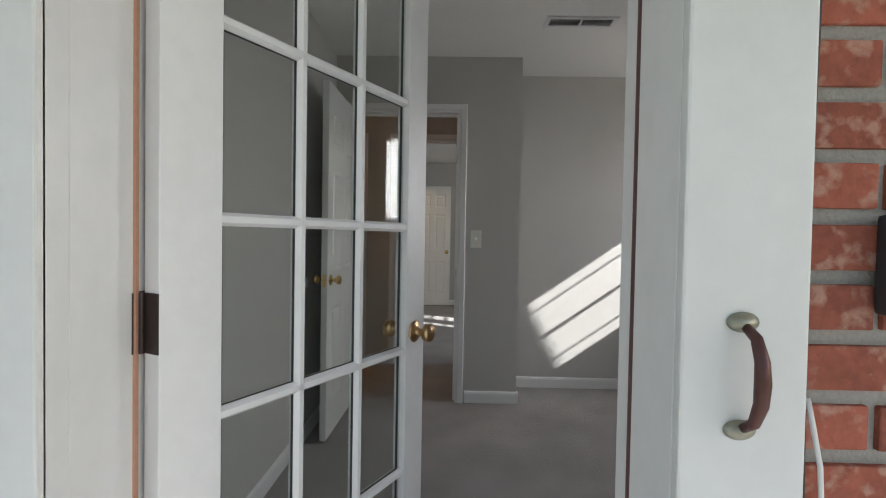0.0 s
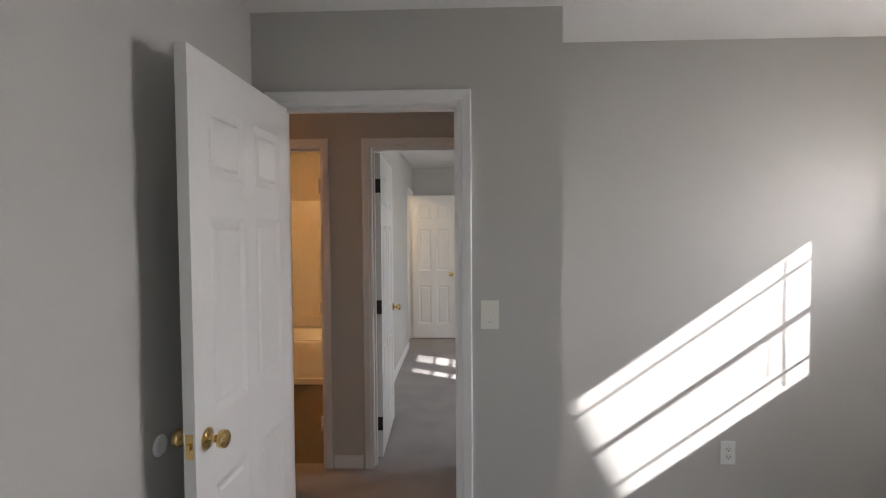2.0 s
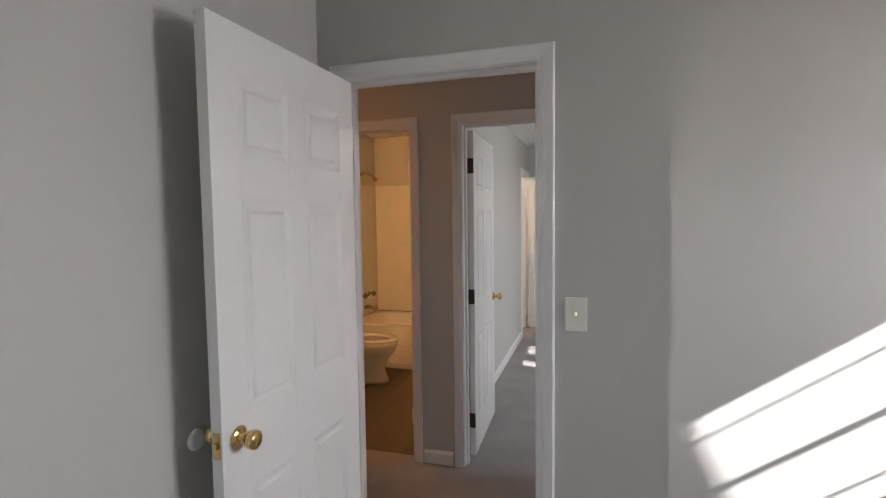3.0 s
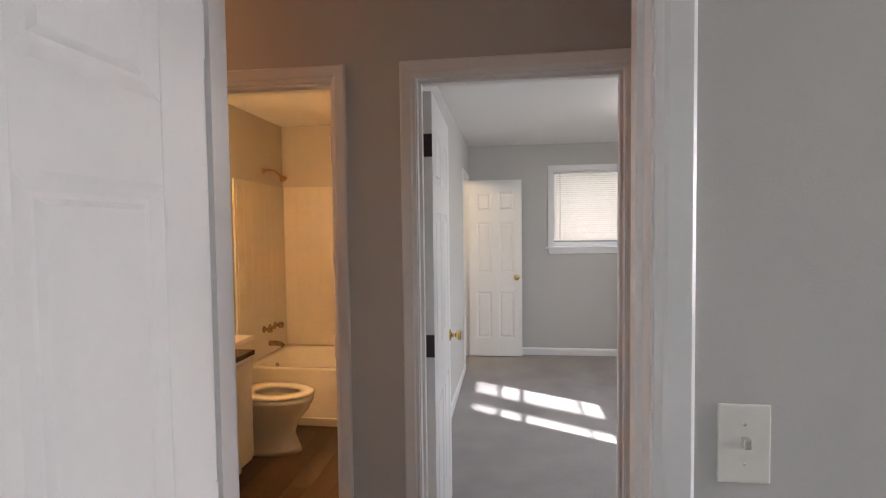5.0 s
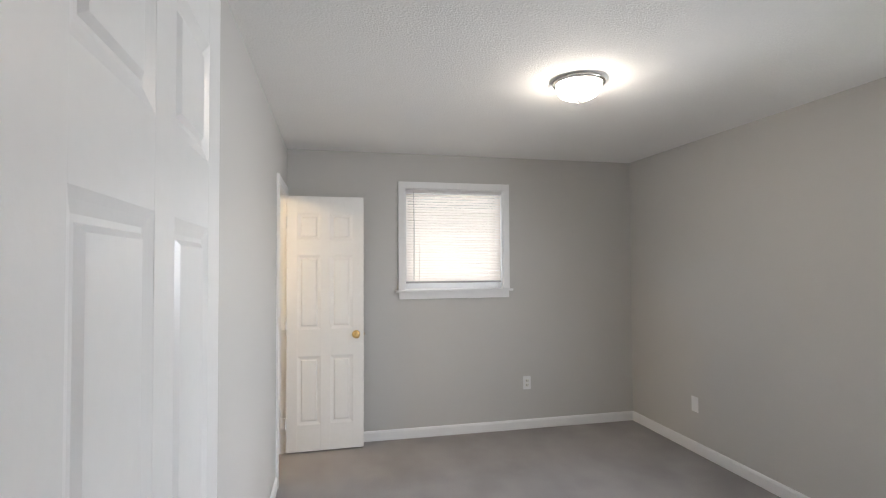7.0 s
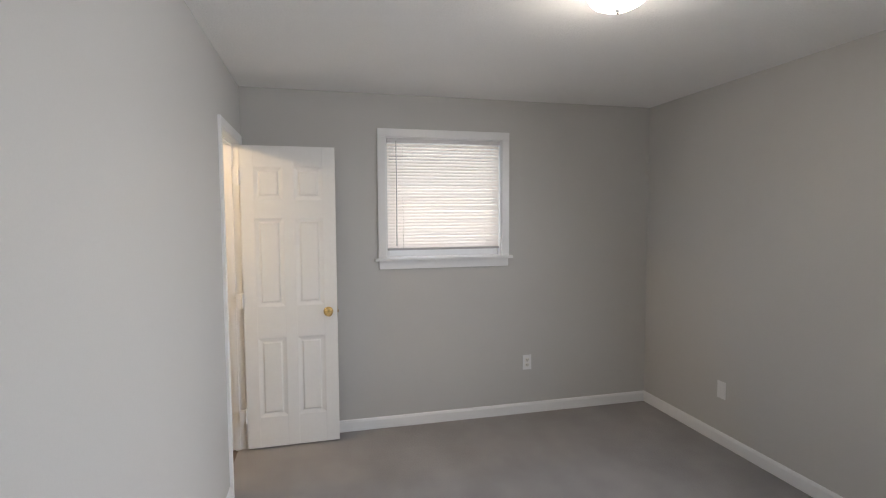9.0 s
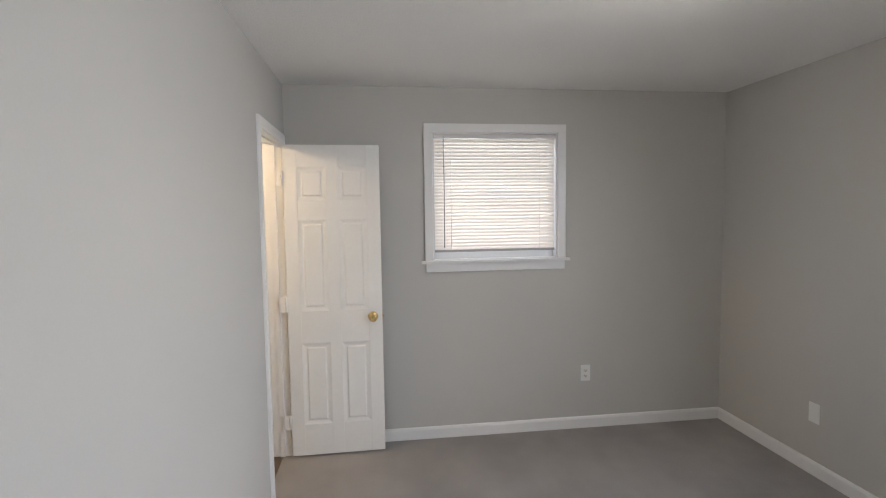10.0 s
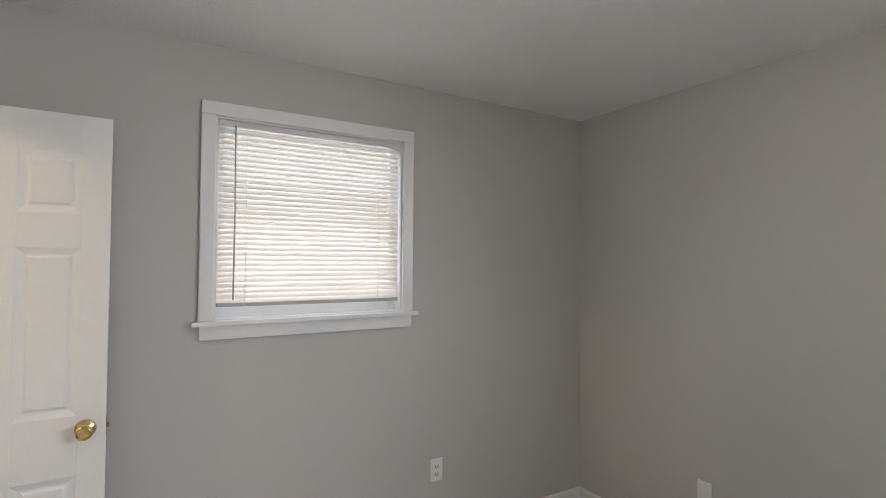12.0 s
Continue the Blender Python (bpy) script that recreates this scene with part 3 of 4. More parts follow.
def french_door(m, w):
    """Fifteen-light glazed door, hinge line at the origin, leaf along +x."""
    e = thing("french_door", m, "white fifteen-pane glazed french door standing open", "door")
    t, z0, z1 = 0.04, 0.016, 2.04
    st, top, foot, hs = 0.10, 1.925, 0.115, 0.118
    part("stile", boxes(((0, -t / 2, z0), (hs, t / 2, z1)), bevel=0.002), WORN, e)
    part("stile", boxes(((w - st, -t / 2, z0), (w, t / 2, z1)), bevel=0.002), WORN, e)
    part("rail", boxes(((hs, -t / 2 + 0.0004, top), (w - st, t / 2 - 0.0004, z1))), WORN, e)
    part("rail", boxes(((hs, -t / 2 + 0.0004, z0), (w - st, t / 2 - 0.0004, foot))), WORN, e)
    pw, ph = (w - st - hs) / 3, (top - foot) / 5

    def bar(p, q, along):
        bm = bmesh.new()
        prof = [(-0.013, -0.006), (-0.013, 0.006), (-0.006, t / 2 - 0.004), (0.006, t / 2 - 0.004), (0.013, 0.006), (0.013, -0.006), (0.006, -t / 2 + 0.004), (-0.006, -t / 2 + 0.004)]
        rings = [[bm.verts.new((c + u, v, g) if along == "z" else (g, v, c + u)) for u, v in prof] for c, g in (p, q)]
        for k in range(8):
            bm.faces.new((rings[0][k], rings[0][(k + 1) % 8], rings[1][(k + 1) % 8], rings[1][k]))
        bm.faces.new(rings[0])
        bm.faces.new(rings[1][::-1])
        part("muntin", bm, WORN, e)
    for i in (1, 2):
        bar((hs + i * pw, foot), (hs + i * pw, top), "z")
    for j in range(1, 5):
        bar((foot + j * ph, hs), (foot + j * ph, w - st), "x")
    for i in range(3):
        for j in range(5):
            g = part("pane", boxes(((hs + i * pw + 0.001, -0.0015, foot + j * ph + 0.001), (hs + (i + 1) * pw - 0.001, 0.0015, foot + (j + 1) * ph - 0.001))), GLASS, e)
            g.visible_shadow = False
            # putty bead round each pane
            x0, x1, a, b = hs + i * pw + 0.012, hs + (i + 1) * pw - 0.012, foot + j * ph + 0.012, foot + (j + 1) * ph - 0.012
            bd = boxes(((x0, -0.0035, a), (x0 + 0.0013, 0.0035, b)), ((x1 - 0.0013, -0.0035, a), (x1, 0.0035, b)), ((x0, -0.0035, a), (x1, 0.0035, a + 0.0013)), ((x0, -0.0035, b - 0.0013), (x1, 0.0035, b)))
            part("glazing_seal", bd, DARKCABLE, e, "dark line of glazing putty")
    for s in (1, -1):
        knob(e, Matrix.Translation((w - 0.055, s * t / 2, 0.89)) @ Matrix.Rotation(-s * math.pi / 2, 4, "X"), AGED, "aged brass knob")
    for z in (0.3, 1.025, 1.78):
        bm = bmesh.new()
        box(bm, (-0.0025, -t / 2, z - 0.05), (0.0, t / 2, z + 0.05))
        box(bm, (-0.034, t / 2 - 0.002, z - 0.05), (0.0, t / 2 + 0.001, z + 0.05))
        lathe(bm, [(0.006, z - 0.052), (0.007, z - 0.05), (0.007, z + 0.05), (0.006, z + 0.052)], Matrix.Translation((-0.004, t / 2 + 0.004, 0)), 10)
        part("hinge", bm, BRONZE, e, "dark painted butt hinge")
    return e


french_door(pose(0.371, 1.842, 0, 0, 0, 62.4), 0.84)


# ---- fittings ----
def plate(bm, w, h, t=0.006):
    box(bm, (-w / 2, -t, -h / 2), (w / 2, -0.0004, h / 2), 0.0025)


def switch(m):
    e = thing("light_switch", m, "ivory plastic toggle light switch on grey wall", "switch")
    bm = bmesh.new()
    plate(bm, 0.075, 0.12)
    part("cover_plate", bm, PLASTIC, e)
    part("toggle", boxes(((-0.005, -0.018, -0.004), (0.005, -0.006, 0.012)), bevel=0.0015), CHROME, e)
    for z in (-0.03, 0.03):
        bm = bmesh.new()
        lathe(bm, [(0.0005, 0), (0.003, 0), (0.0025, 0.0012), (0.0005, 0.0014)], Matrix.Translation((0, -0.0058, z)) @ Matrix.Rotation(math.pi / 2, 4, "X"), 8)
        part("screw", bm, CHROME, e)
    return e


def outlet(m, blank=False):
    e = thing("wall_outlet", m, "white blank cover plate on grey wall" if blank else "white duplex power outlet on grey wall", "outlet", "wall outlets")
    bm = bmesh.new()
    plate(bm, 0.072, 0.118)
    part("cover_plate", bm, TRIM, e)
    if not blank:
        for z in (-0.02, 0.02):
            part("socket", boxes(((-0.017, -0.0085, z - 0.014), (0.017, -0.006, z + 0.014)), bevel=0.001), PLASTIC, e)
            # raised dark boxes paint the shade inside the socket holes
            part("slot", boxes(((-0.009, -0.0092, z - 0.004), (-0.006, -0.0084, z + 0.006)), ((0.006, -0.0092, z - 0.004), (0.009, -0.0084, z + 0.006)), ((-0.003, -0.0092, z - 0.011), (0.003, -0.0084, z - 0.006))), SLOT, e)
    return e


switch(Matrix.Translation((1.03, 4.56, 1.163)))
outlet(Matrix.Translation((2.236, 4.962, 0.403)))
outlet(Matrix.Translation((2.298, 9.637, 0.41)))
outlet(Matrix.Translation((3.365, 8.80, 0.376)) @ Matrix.Rotation(-math.pi / 2, 4, "Z"), True)


def ceiling_vent(m, w, d, label, mat, rim=0.025):
    """Louvred register under a ceiling at local z 0, its long side along x."""
    e = thing("ceiling_vent", m, label, "vent")
    # dark sheet in place of the shade up inside the duct
    part("backing", boxes(((-w / 2, -d / 2, -0.002), (w / 2, d / 2, -0.0005))), SLOT, e)
    part("frame", boxes(((-w / 2 - rim, -d / 2 - rim, -0.010), (w / 2 + rim, -d / 2, -0.0004)), ((-w / 2 - rim, d / 2, -0.010), (w / 2 + rim, d / 2 + rim, -0.0004)), ((-w / 2 - rim, -d / 2, -0.010), (-w / 2, d / 2, -0.0004)), ((w / 2, -d / 2, -0.010), (w / 2 + rim, d / 2, -0.0004)), ((-0.006, -d / 2, -0.010), (0.006, d / 2, -0.0004)), bevel=0.001), mat, e)
    n = int(d / 0.014)
    for k in range(n):
        y = -d / 2 + (k + 0.5) * d / n
        bm = bmesh.new()
        box(bm, (-w / 2, -0.006, -0.0006), (w / 2, 0.006, 0.0006), m=Matrix.Translation((0, y, -0.007)) @ Matrix.Rotation(radians(35), 4, "X"))
        part("slat", bm, mat, e)
    return e


ceiling_vent(Matrix.Translation((1.585, 3.97, H)), 0.36, 0.09, "white louvred ceiling air register", TRIM)
ceiling_vent(Matrix.Translation((-0.80, 6.80, H)), 0.25, 0.15, "cream louvred bathroom ceiling register", TRIM)


def ceiling_light(m):
    e = thing("ceiling_light", m, "flush ceiling light, lit frosted bowl with nickel rim", "ceiling light")
    bm = bmesh.new()
    lathe(bm, [(0.10, -0.0005), (0.128, -0.001), (0.137, -0.008), (0.137, -0.016), (0.130, -0.023), (0.120, -0.024), (0.116, -0.021)], n=40)
    part("rim", bm, CHROME, e)
    bm = bmesh.new()
    lathe(bm, [(0.115, -0.022), (0.117, -0.036), (0.110, -0.058), (0.092, -0.078), (0.062, -0.093), (0.03, -0.100), (0.004, -0.102)], n=40)
    o = part("bowl", bm, SHADEGLOW, e, "glowing frosted glass bowl")
    o.visible_shadow = False
    bm = bmesh.new()
    lathe(bm, [(0.003, -0.100), (0.011, -0.102), (0.011, -0.106), (0.005, -0.109), (0.007, -0.114), (0.003, -0.120)], n=14)
    part("finial", bm, CHROME, e)
    return e


ceiling_light(Matrix.Translation((1.84, 7.74, H)))


def door_bumper(m):
    e = thing("door_stop", m, "round white rubber door bumper on grey wall", "door stop")
    bm = bmesh.new()
    lathe(bm, [(0.001, 0), (0.030, 0.0005), (0.031, 0.006), (0.026, 0.012), (0.016, 0.010), (0.001, 0.009)], Matrix.Rotation(math.pi / 2, 4, "Y"), 24)
    part("cup", bm, TRIM, e)
    return e


door_bumper(Matrix.Translation((0.0305, 3.855, 0.90)))


def strike_plate(m):
    e = thing("strike_plate", m, "small brass strike plate on white jamb", "strike plate", "strike plates")
    part("plate", boxes(((-0.0022, -0.014, -0.032), (-0.0004, 0.014, 0.032)), bevel=0.0005), BRASS, e)
    # dark box paints the shade in the latch hole
    part("slot", boxes(((-0.0028, -0.006, -0.012), (-0.0020, 0.006, 0.012))), SLOT, e)
    return e


strike_plate(Matrix.Translation((0.895, 4.58, 0.925)))
strike_plate(Matrix.Translation((1.09, 5.69, 0.925)))


# ---- bathroom ----
def bathtub():
    e = thing("bathtub", Matrix(), "white enamelled bathtub set between walls", "bathtub")
    x0, x1, y0, y1, top = -1.378, 0.107, 7.36, 8.148, 0.43
    bm = bmesh.new()
    n = 40

    def ring(cx, cy, rx, ry, z, p=5.0):
        out = []
        for k in range(n):
            a = 2 * math.pi * (k + 0.5) / n
            c, s = math.cos(a), math.sin(a)
            out.append(bm.verts.new((cx + rx * math.copysign(abs(c) ** (2 / p), c), cy + ry * math.copysign(abs(s) ** (2 / p), s), z)))
        return out
    cx, cy, rx, ry = (x0 + x1) / 2, (y0 + y1) / 2, (x1 - x0) / 2, (y1 - y0) / 2
    rings = [ring(cx, cy, rx, ry, 0.0, 60), ring(cx, cy, rx, ry, top - 0.012, 60), ring(cx, cy, rx - 0.006, ry - 0.006, top, 40), ring(cx, cy, rx - 0.07, ry - 0.075, top - 0.002, 8), ring(cx, cy, rx - 0.085, ry - 0.09, top - 0.02, 7), ring(cx, cy, rx - 0.14, ry - 0.14, 0.12, 5), ring(cx, cy, rx - 0.22, ry - 0.2, 0.08, 4)]
    for a, b in zip(rings, rings[1:]):
        for k in range(n):
            bm.faces.new((a[k], a[(k + 1) % n], b[(k + 1) % n], b[k])).smooth = True
    bm.faces.new(rings[-1])
    part("basin", bm, TUBMAT, e)
    part("base_trim", boxes(((x0, y0 - 0.02, 0.0), (x1, y0 + 0.01, 0.06)), bevel=0.005), TUBMAT, e)
    bm = bmesh.new()
    lathe(bm, [(0.001, 0), (0.035, 0), (0.034, 0.008), (0.001, 0.012)], Matrix.Translation((-1.285, 7.75, 0.33)) @ Matrix.Rotation(math.pi / 2, 4, "Y"), 20)
    part("overflow_plate", bm, CHROME, e)
    return e


bathtub()
surround = thing("tub_surround", Matrix(), "cream glossy tub surround panels above bathtub", "wall panel")
part("panel", boxes(((-1.379, 7.315, 0.431), (-1.368, 8.149, 1.885)), bevel=0.003), SURROUND, surround)
part("panel", boxes(((-1.367, 8.138, 0.431), (0.107, 8.149, 1.885)), bevel=0.003), SURROUND, surround)
part("edge_trim", boxes(((-1.379, 7.296, 0.40), (-1.362, 7.315, 1.892)), bevel=0.004), TUBMAT, surround)


def tub_faucet():
    e = thing("tub_faucet", Matrix.Translation((-1.368, 7.80, 0)), "two-handle tub faucet with spout, warm reflections put into its brown", "faucet")
    for dy in (-0.1, 0.1):
        bm = bmesh.new()
        lathe(bm, [(0.001, 0), (0.03, 0), (0.028, 0.008), (0.012, 0.014), (0.012, 0.04), (0.026, 0.045), (0.028, 0.07), (0.02, 0.078), (0.001, 0.08)], Matrix.Translation((0, dy, 0.66)) @ Matrix.Rotation(math.pi / 2, 4, "Y"), 16)
        part("handle", bm, WARMLIT_CHROME, e)
    bm = bmesh.new()
    lathe(bm, [(0.001, 0), (0.026, 0), (0.024, 0.01), (0.012, 0.014), (0.010, 0.035), (0.018, 0.04), (0.018, 0.055), (0.001, 0.06)], Matrix.Translation((0, 0, 0.66)) @ Matrix.Rotation(math.pi / 2, 4, "Y"), 16)
    part("diverter", bm, WARMLIT_CHROME, e)
    bm = bmesh.new()
    tube(bm, [(0, 0, 0.52), (0.05, 0, 0.522), (0.10, 0, 0.515), (0.13, 0, 0.495)], [0.024, 0.022, 0.02, 0.017], 14)
    part("spout", bm, WARMLIT_CHROME, e)
    return e


tub_faucet()


def shower():
    e = thing("shower_head", Matrix.Translation((-1.379, 7.79, 2.0)), "nickel shower arm and small shower head", "shower head")
    bm = bmesh.new()
    lathe(bm, [(0.001, 0), (0.028, 0), (0.026, 0.008), (0.012, 0.012)], Matrix.Rotation(math.pi / 2, 4, "Y"), 16)
    part("flange", bm, AGED, e)
    bm = bmesh.new()
    tube(bm, [(0, 0, 0), (0.06, 0, 0.005), (0.11, 0, -0.012), (0.15, 0, -0.045)], 0.0095, 10)
    part("arm", bm, AGED, e)
    bm = bmesh.new()
    lathe(bm, [(0.011, 0), (0.014, 0.015), (0.030, 0.045), (0.032, 0.055), (0.001, 0.057)], Matrix.Translation((0.148, 0, -0.04)) @ Matrix.Rotation(radians(140), 4, "Y"), 18)
    part("nozzle", bm, AGED, e)
    return e


shower()


def grab_bar():
    e = thing("towel_bar", Matrix.Translation((-0.62, 8.138, 1.22)), "brass-toned bar on the surround panel", "towel bar")
    bm = bmesh.new()
    tube(bm, [(0, -0.045, 0), (0.5, -0.045, 0)], 0.009, 10)
    part("bar", bm, AGED, e)
    for x in (0.0, 0.5):
        bm = bmesh.new()
        lathe(bm, [(0.001, 0), (0.024, 0), (0.022, 0.01), (0.012, 0.02), (0.014, 0.055), (0.001, 0.058)], Matrix.Translation((x, 0, 0)) @ Matrix.Rotation(math.pi / 2, 4, "X"), 14)
        part("post", bm, AGED, e)
    return e


grab_bar()


def toilet(m):
    """Toilet facing local +x, its tank against the wall at local x 0."""
    e = thing("toilet", m, "white porcelain toilet with seat down and lid raised", "toilet")
    n = 32

    def oval(bm, cx, rx, ry, z, egg=0.12):
        return [bm.verts.new((cx + rx * math.cos(2 * math.pi * k / n), ry * math.sin(2 * math.pi * k / n) * (1 - egg * math.cos(2 * math.pi * k / n)), z)) for k in range(n)]

    def skin(bm, rings):
        for a, b in zip(rings, rings[1:]):
            for k in range(n):
                bm.faces.new((a[k], a[(k + 1) % n], b[(k + 1) % n], b[k])).smooth = True
    bm = bmesh.new()
    r = [oval(bm, 0.40, 0.235, 0.115, 0.0, 0.05), oval(bm, 0.40, 0.225, 0.105, 0.03, 0.05), oval(bm, 0.40, 0.19, 0.085, 0.12, 0.05), oval(bm, 0.42, 0.19, 0.105, 0.20), oval(bm, 0.45, 0.235, 0.155, 0.29), oval(bm, 0.47, 0.25, 0.178, 0.355), oval(bm, 0.47, 0.25, 0.18, 0.385), oval(bm, 0.47, 0.20, 0.135, 0.386), oval(bm, 0.47, 0.17, 0.11, 0.31), oval(bm, 0.46, 0.08, 0.06, 0.22)]
    skin(bm, r)
    bm.faces.new(r[0][::-1])
    bm.faces.new(r[-1])
    box(bm, (0.02, -0.10, 0.16), (0.30, 0.10, 0.375), 0.02)
    part("bowl", bm, PORCELAIN, e)
    bm = bmesh.new()
    r = [oval(bm, 0.47, 0.255, 0.185, 0.390), oval(bm, 0.47, 0.258, 0.188, 0.402), oval(bm, 0.47, 0.245, 0.175, 0.411), oval(bm, 0.475, 0.165, 0.105, 0.410), oval(bm, 0.475, 0.155, 0.097, 0.400), oval(bm, 0.475, 0.157, 0.099, 0.390)]
    skin(bm, r + [r[0]])
    part("seat", bm, PORCELAIN, e)
    bm = bmesh.new()
    lean = Matrix.Translation((0.225, 0, 0.40)) @ Matrix.Rotation(radians(-98), 4, "Y") @ Matrix.Translation((-0.225, 0, -0.40))
    r = [oval(bm, 0.39, 0.165, 0.17, 0.402), oval(bm, 0.39, 0.167, 0.172, 0.412), oval(bm, 0.39, 0.155, 0.158, 0.418)]
    skin(bm, r)
    bm.faces.new(r[0][::-1])
    bm.faces.new(r[-1])
    bmesh.ops.transform(bm, matrix=lean, verts=bm.verts)
    part("lid", bm, PORCELAIN, e)
    part("tank", boxes(((0.005, -0.22, 0.375), (0.185, 0.22, 0.70)), bevel=0.02), PORCELAIN, e)
    part("tank_lid", boxes(((0.0, -0.23, 0.70), (0.195, 0.23, 0.735)), bevel=0.01), PORCELAIN, e)
    bm = bmesh.new()
    tube(bm, [(0.186, -0.16, 0.65), (0.205, -0.16, 0.65), (0.21, -0.12, 0.645), (0.21, -0.09, 0.64)], 0.007, 8)
    part("flush_lever", bm, CHROME, e)
    for s in (-1, 1):
        bm = bmesh.new()
        lathe(bm, [(0.014, 0), (0.014, 0.02), (0.006, 0.026)], Matrix.Translation((0.235, s * 0.07, 0.388)), 12)
        part("seat_hinge", bm, PORCELAIN, e)
    return e


toilet(Matrix.Translation((-1.35, 6.93, 0)))


def vanity():
    e = thing("vanity_cabinet", Matrix(), "white bathroom vanity cabinet with dark handle", "cabinet")
    x0, x1, y0, y1, h = -1.379, -0.89, 5.90, 6.60, 0.735
    part("body", boxes(((x0, y0, 0.09), (x1, y1, h)), ((x0, y0 + 0.005, 0.0), (x1 - 0.07, y1 - 0.005, 0.09))), DOORPAINT, e)
    for a, b in ((y0 + 0.015, (y0 + y1) / 2 - 0.003), ((y0 + y1) / 2 + 0.003, y1 - 0.015)):
        d = part("door", boxes(((x1, a, 0.12), (x1 + 0.018, b, h - 0.03)), ((x1 + 0.018, a + 0.05, 0.17), (x1 + 0.022, b - 0.05, h - 0.08)), bevel=0.003), DOORPAINT, e)
        if a < y0 + 0.1:
            bm = bmesh.new()
            lathe(bm, [(0.001, 0), (0.008, 0), (0.007, 0.012), (0.014, 0.02), (0.012, 0.027), (0.001, 0.029)], Matrix.Translation((x1 + 0.018, a + 0.03, 0.65)) @ Matrix.Rotation(math.pi / 2, 4, "Y"), 14)
            part("handle", bm, BRONZE, d, "dark round handle")
    return e


vanity()
tagged(part("countertop", boxes(((-1.379, 5.88, 0.736), (-0.862, 6.615, 0.765)), ((-1.379, 5.88, 0.765), (-1.36, 6.615, 0.85)), bevel=0.004), MARBLE), "dark polished marble vanity top on white cabinet", "countertop")


def lamp_bar(m, n):
    e = thing("added_vanity_light", m, "unseen nickel bathroom light added with warm globe bulbs", "wall light")
    part("backplate", boxes(((0.0, -0.3, -0.05), (0.03, 0.3, 0.05)), bevel=0.006), CHROME, e)
    for k in range(n):
        bm = bmesh.new()
        lathe(bm, [(0.012, 0.03), (0.03, 0.045), (0.045, 0.075), (0.045, 0.10), (0.03, 0.128), (0.002, 0.14)], Matrix.Translation((0, -0.2 + 0.4 * k / (n - 1), 0)) @ Matrix.Rotation(math.pi / 2, 4, "Y"), 18)
        o = part("bulb", bm, BULBGLOW, e, "warm glowing globe bulb")
    return e


# made-up fixture for the bathroom's warm light, whose true lamp is out of sight
lamp_bar(Matrix.Translation((-1.379, 6.2, 2.02)), 3)


# ---- outside ----
structure("ground", boxes(((-250, -250, -0.6), (250, 250, -0.24))), GRASS, "dry lawn around the house")
structure("pavement", boxes(((-1.5, -1.2, -0.24), (3.9, 1.66, -0.16)), bevel=0.01), CONCRETE, "grey concrete porch slab")
# unseen roof, added to keep direct sun off the brick and entrance
porch = thing("added_porch_roof", Matrix(), "unseen white boarded porch roof added to shade the entrance", "porch roof", kind="structure")
part("soffit", boxes(((-2.4, -0.6, 2.50), (4.6, 1.65, 2.56))), TRIM, porch)
part("fascia", boxes(((-2.4, -0.63, 2.42), (4.6, -0.6, 2.66))), TRIM, porch)
structure("roof", boxes(((-2.1, 1.66, 2.57), (3.75, 10.0, 2.72))), ROOFMAT, "dark shingle roof")


def tree(m, height, r, label):
    e = thing("tree", m, label, "tree")
    bm = bmesh.new()
    tube(bm, [(0, 0, -0.3), (0.02, 0.01, height * 0.3), (-0.02, 0.03, height * 0.6), (0.03, 0, height)], [r * 1.25, r, r * 0.9, r * 0.45], 12)
    tips = []
    for k in range(9):
        a = 2.4 * k
        z = height * (0.72 + 0.03 * k)
        q = Vector((math.cos(a), math.sin(a), 0.7)) * (1.2 + 0.25 * (k % 4))
        tube(bm, [(0, 0, z), Vector((0, 0, z)) + q * 0.5, Vector((0, 0, z)) + q], [r * 0.4, r * 0.25, 0.02], 7)
        tips.append(Vector((0, 0, z)) + q)
    part("trunk", bm, BARK, e)
    verts, faces = [], []
    for p in tips * 120:
        c = p + Vector([random.gauss(0, 0.45) for _ in range(3)])
        u = Vector([random.gauss(0, 1) for _ in range(3)]).normalized() * 0.06
        w = u.orthogonal().normalized() * 0.03
        b = len(verts)
        verts += [c - u, c + w, c + u, c - w]
        faces.append((b, b + 1, b + 2, b + 3))
    me = bpy.data.meshes.new("crown")
    me.from_pydata(verts, [], faces)
    me.materials.append(LEAF)
    o = new("crown", me)
    o.parent = e
    return e


# an unseen leaning trunk, added to trim the sun patch on the first bedroom's north wall
edge_top, edge_low = Vector((1.525, 4.962, 0.652)), Vector((1.78, 4.962, 0.16))
along = (edge_top - edge_low).normalized()
aside = along.cross(SUN).normalized()
aside *= -0.17 if aside.x > 0 else 0.17
foot = edge_top + aside - SUN * 6.5
foot -= along * ((foot.z + 0.24) / along.z)
tree(Matrix.Translation(foot) @ along.to_track_quat("Z", "Y").to_matrix().to_4x4(), 15.0, 0.17, "unseen leaning tree placed to trim the sun patch")


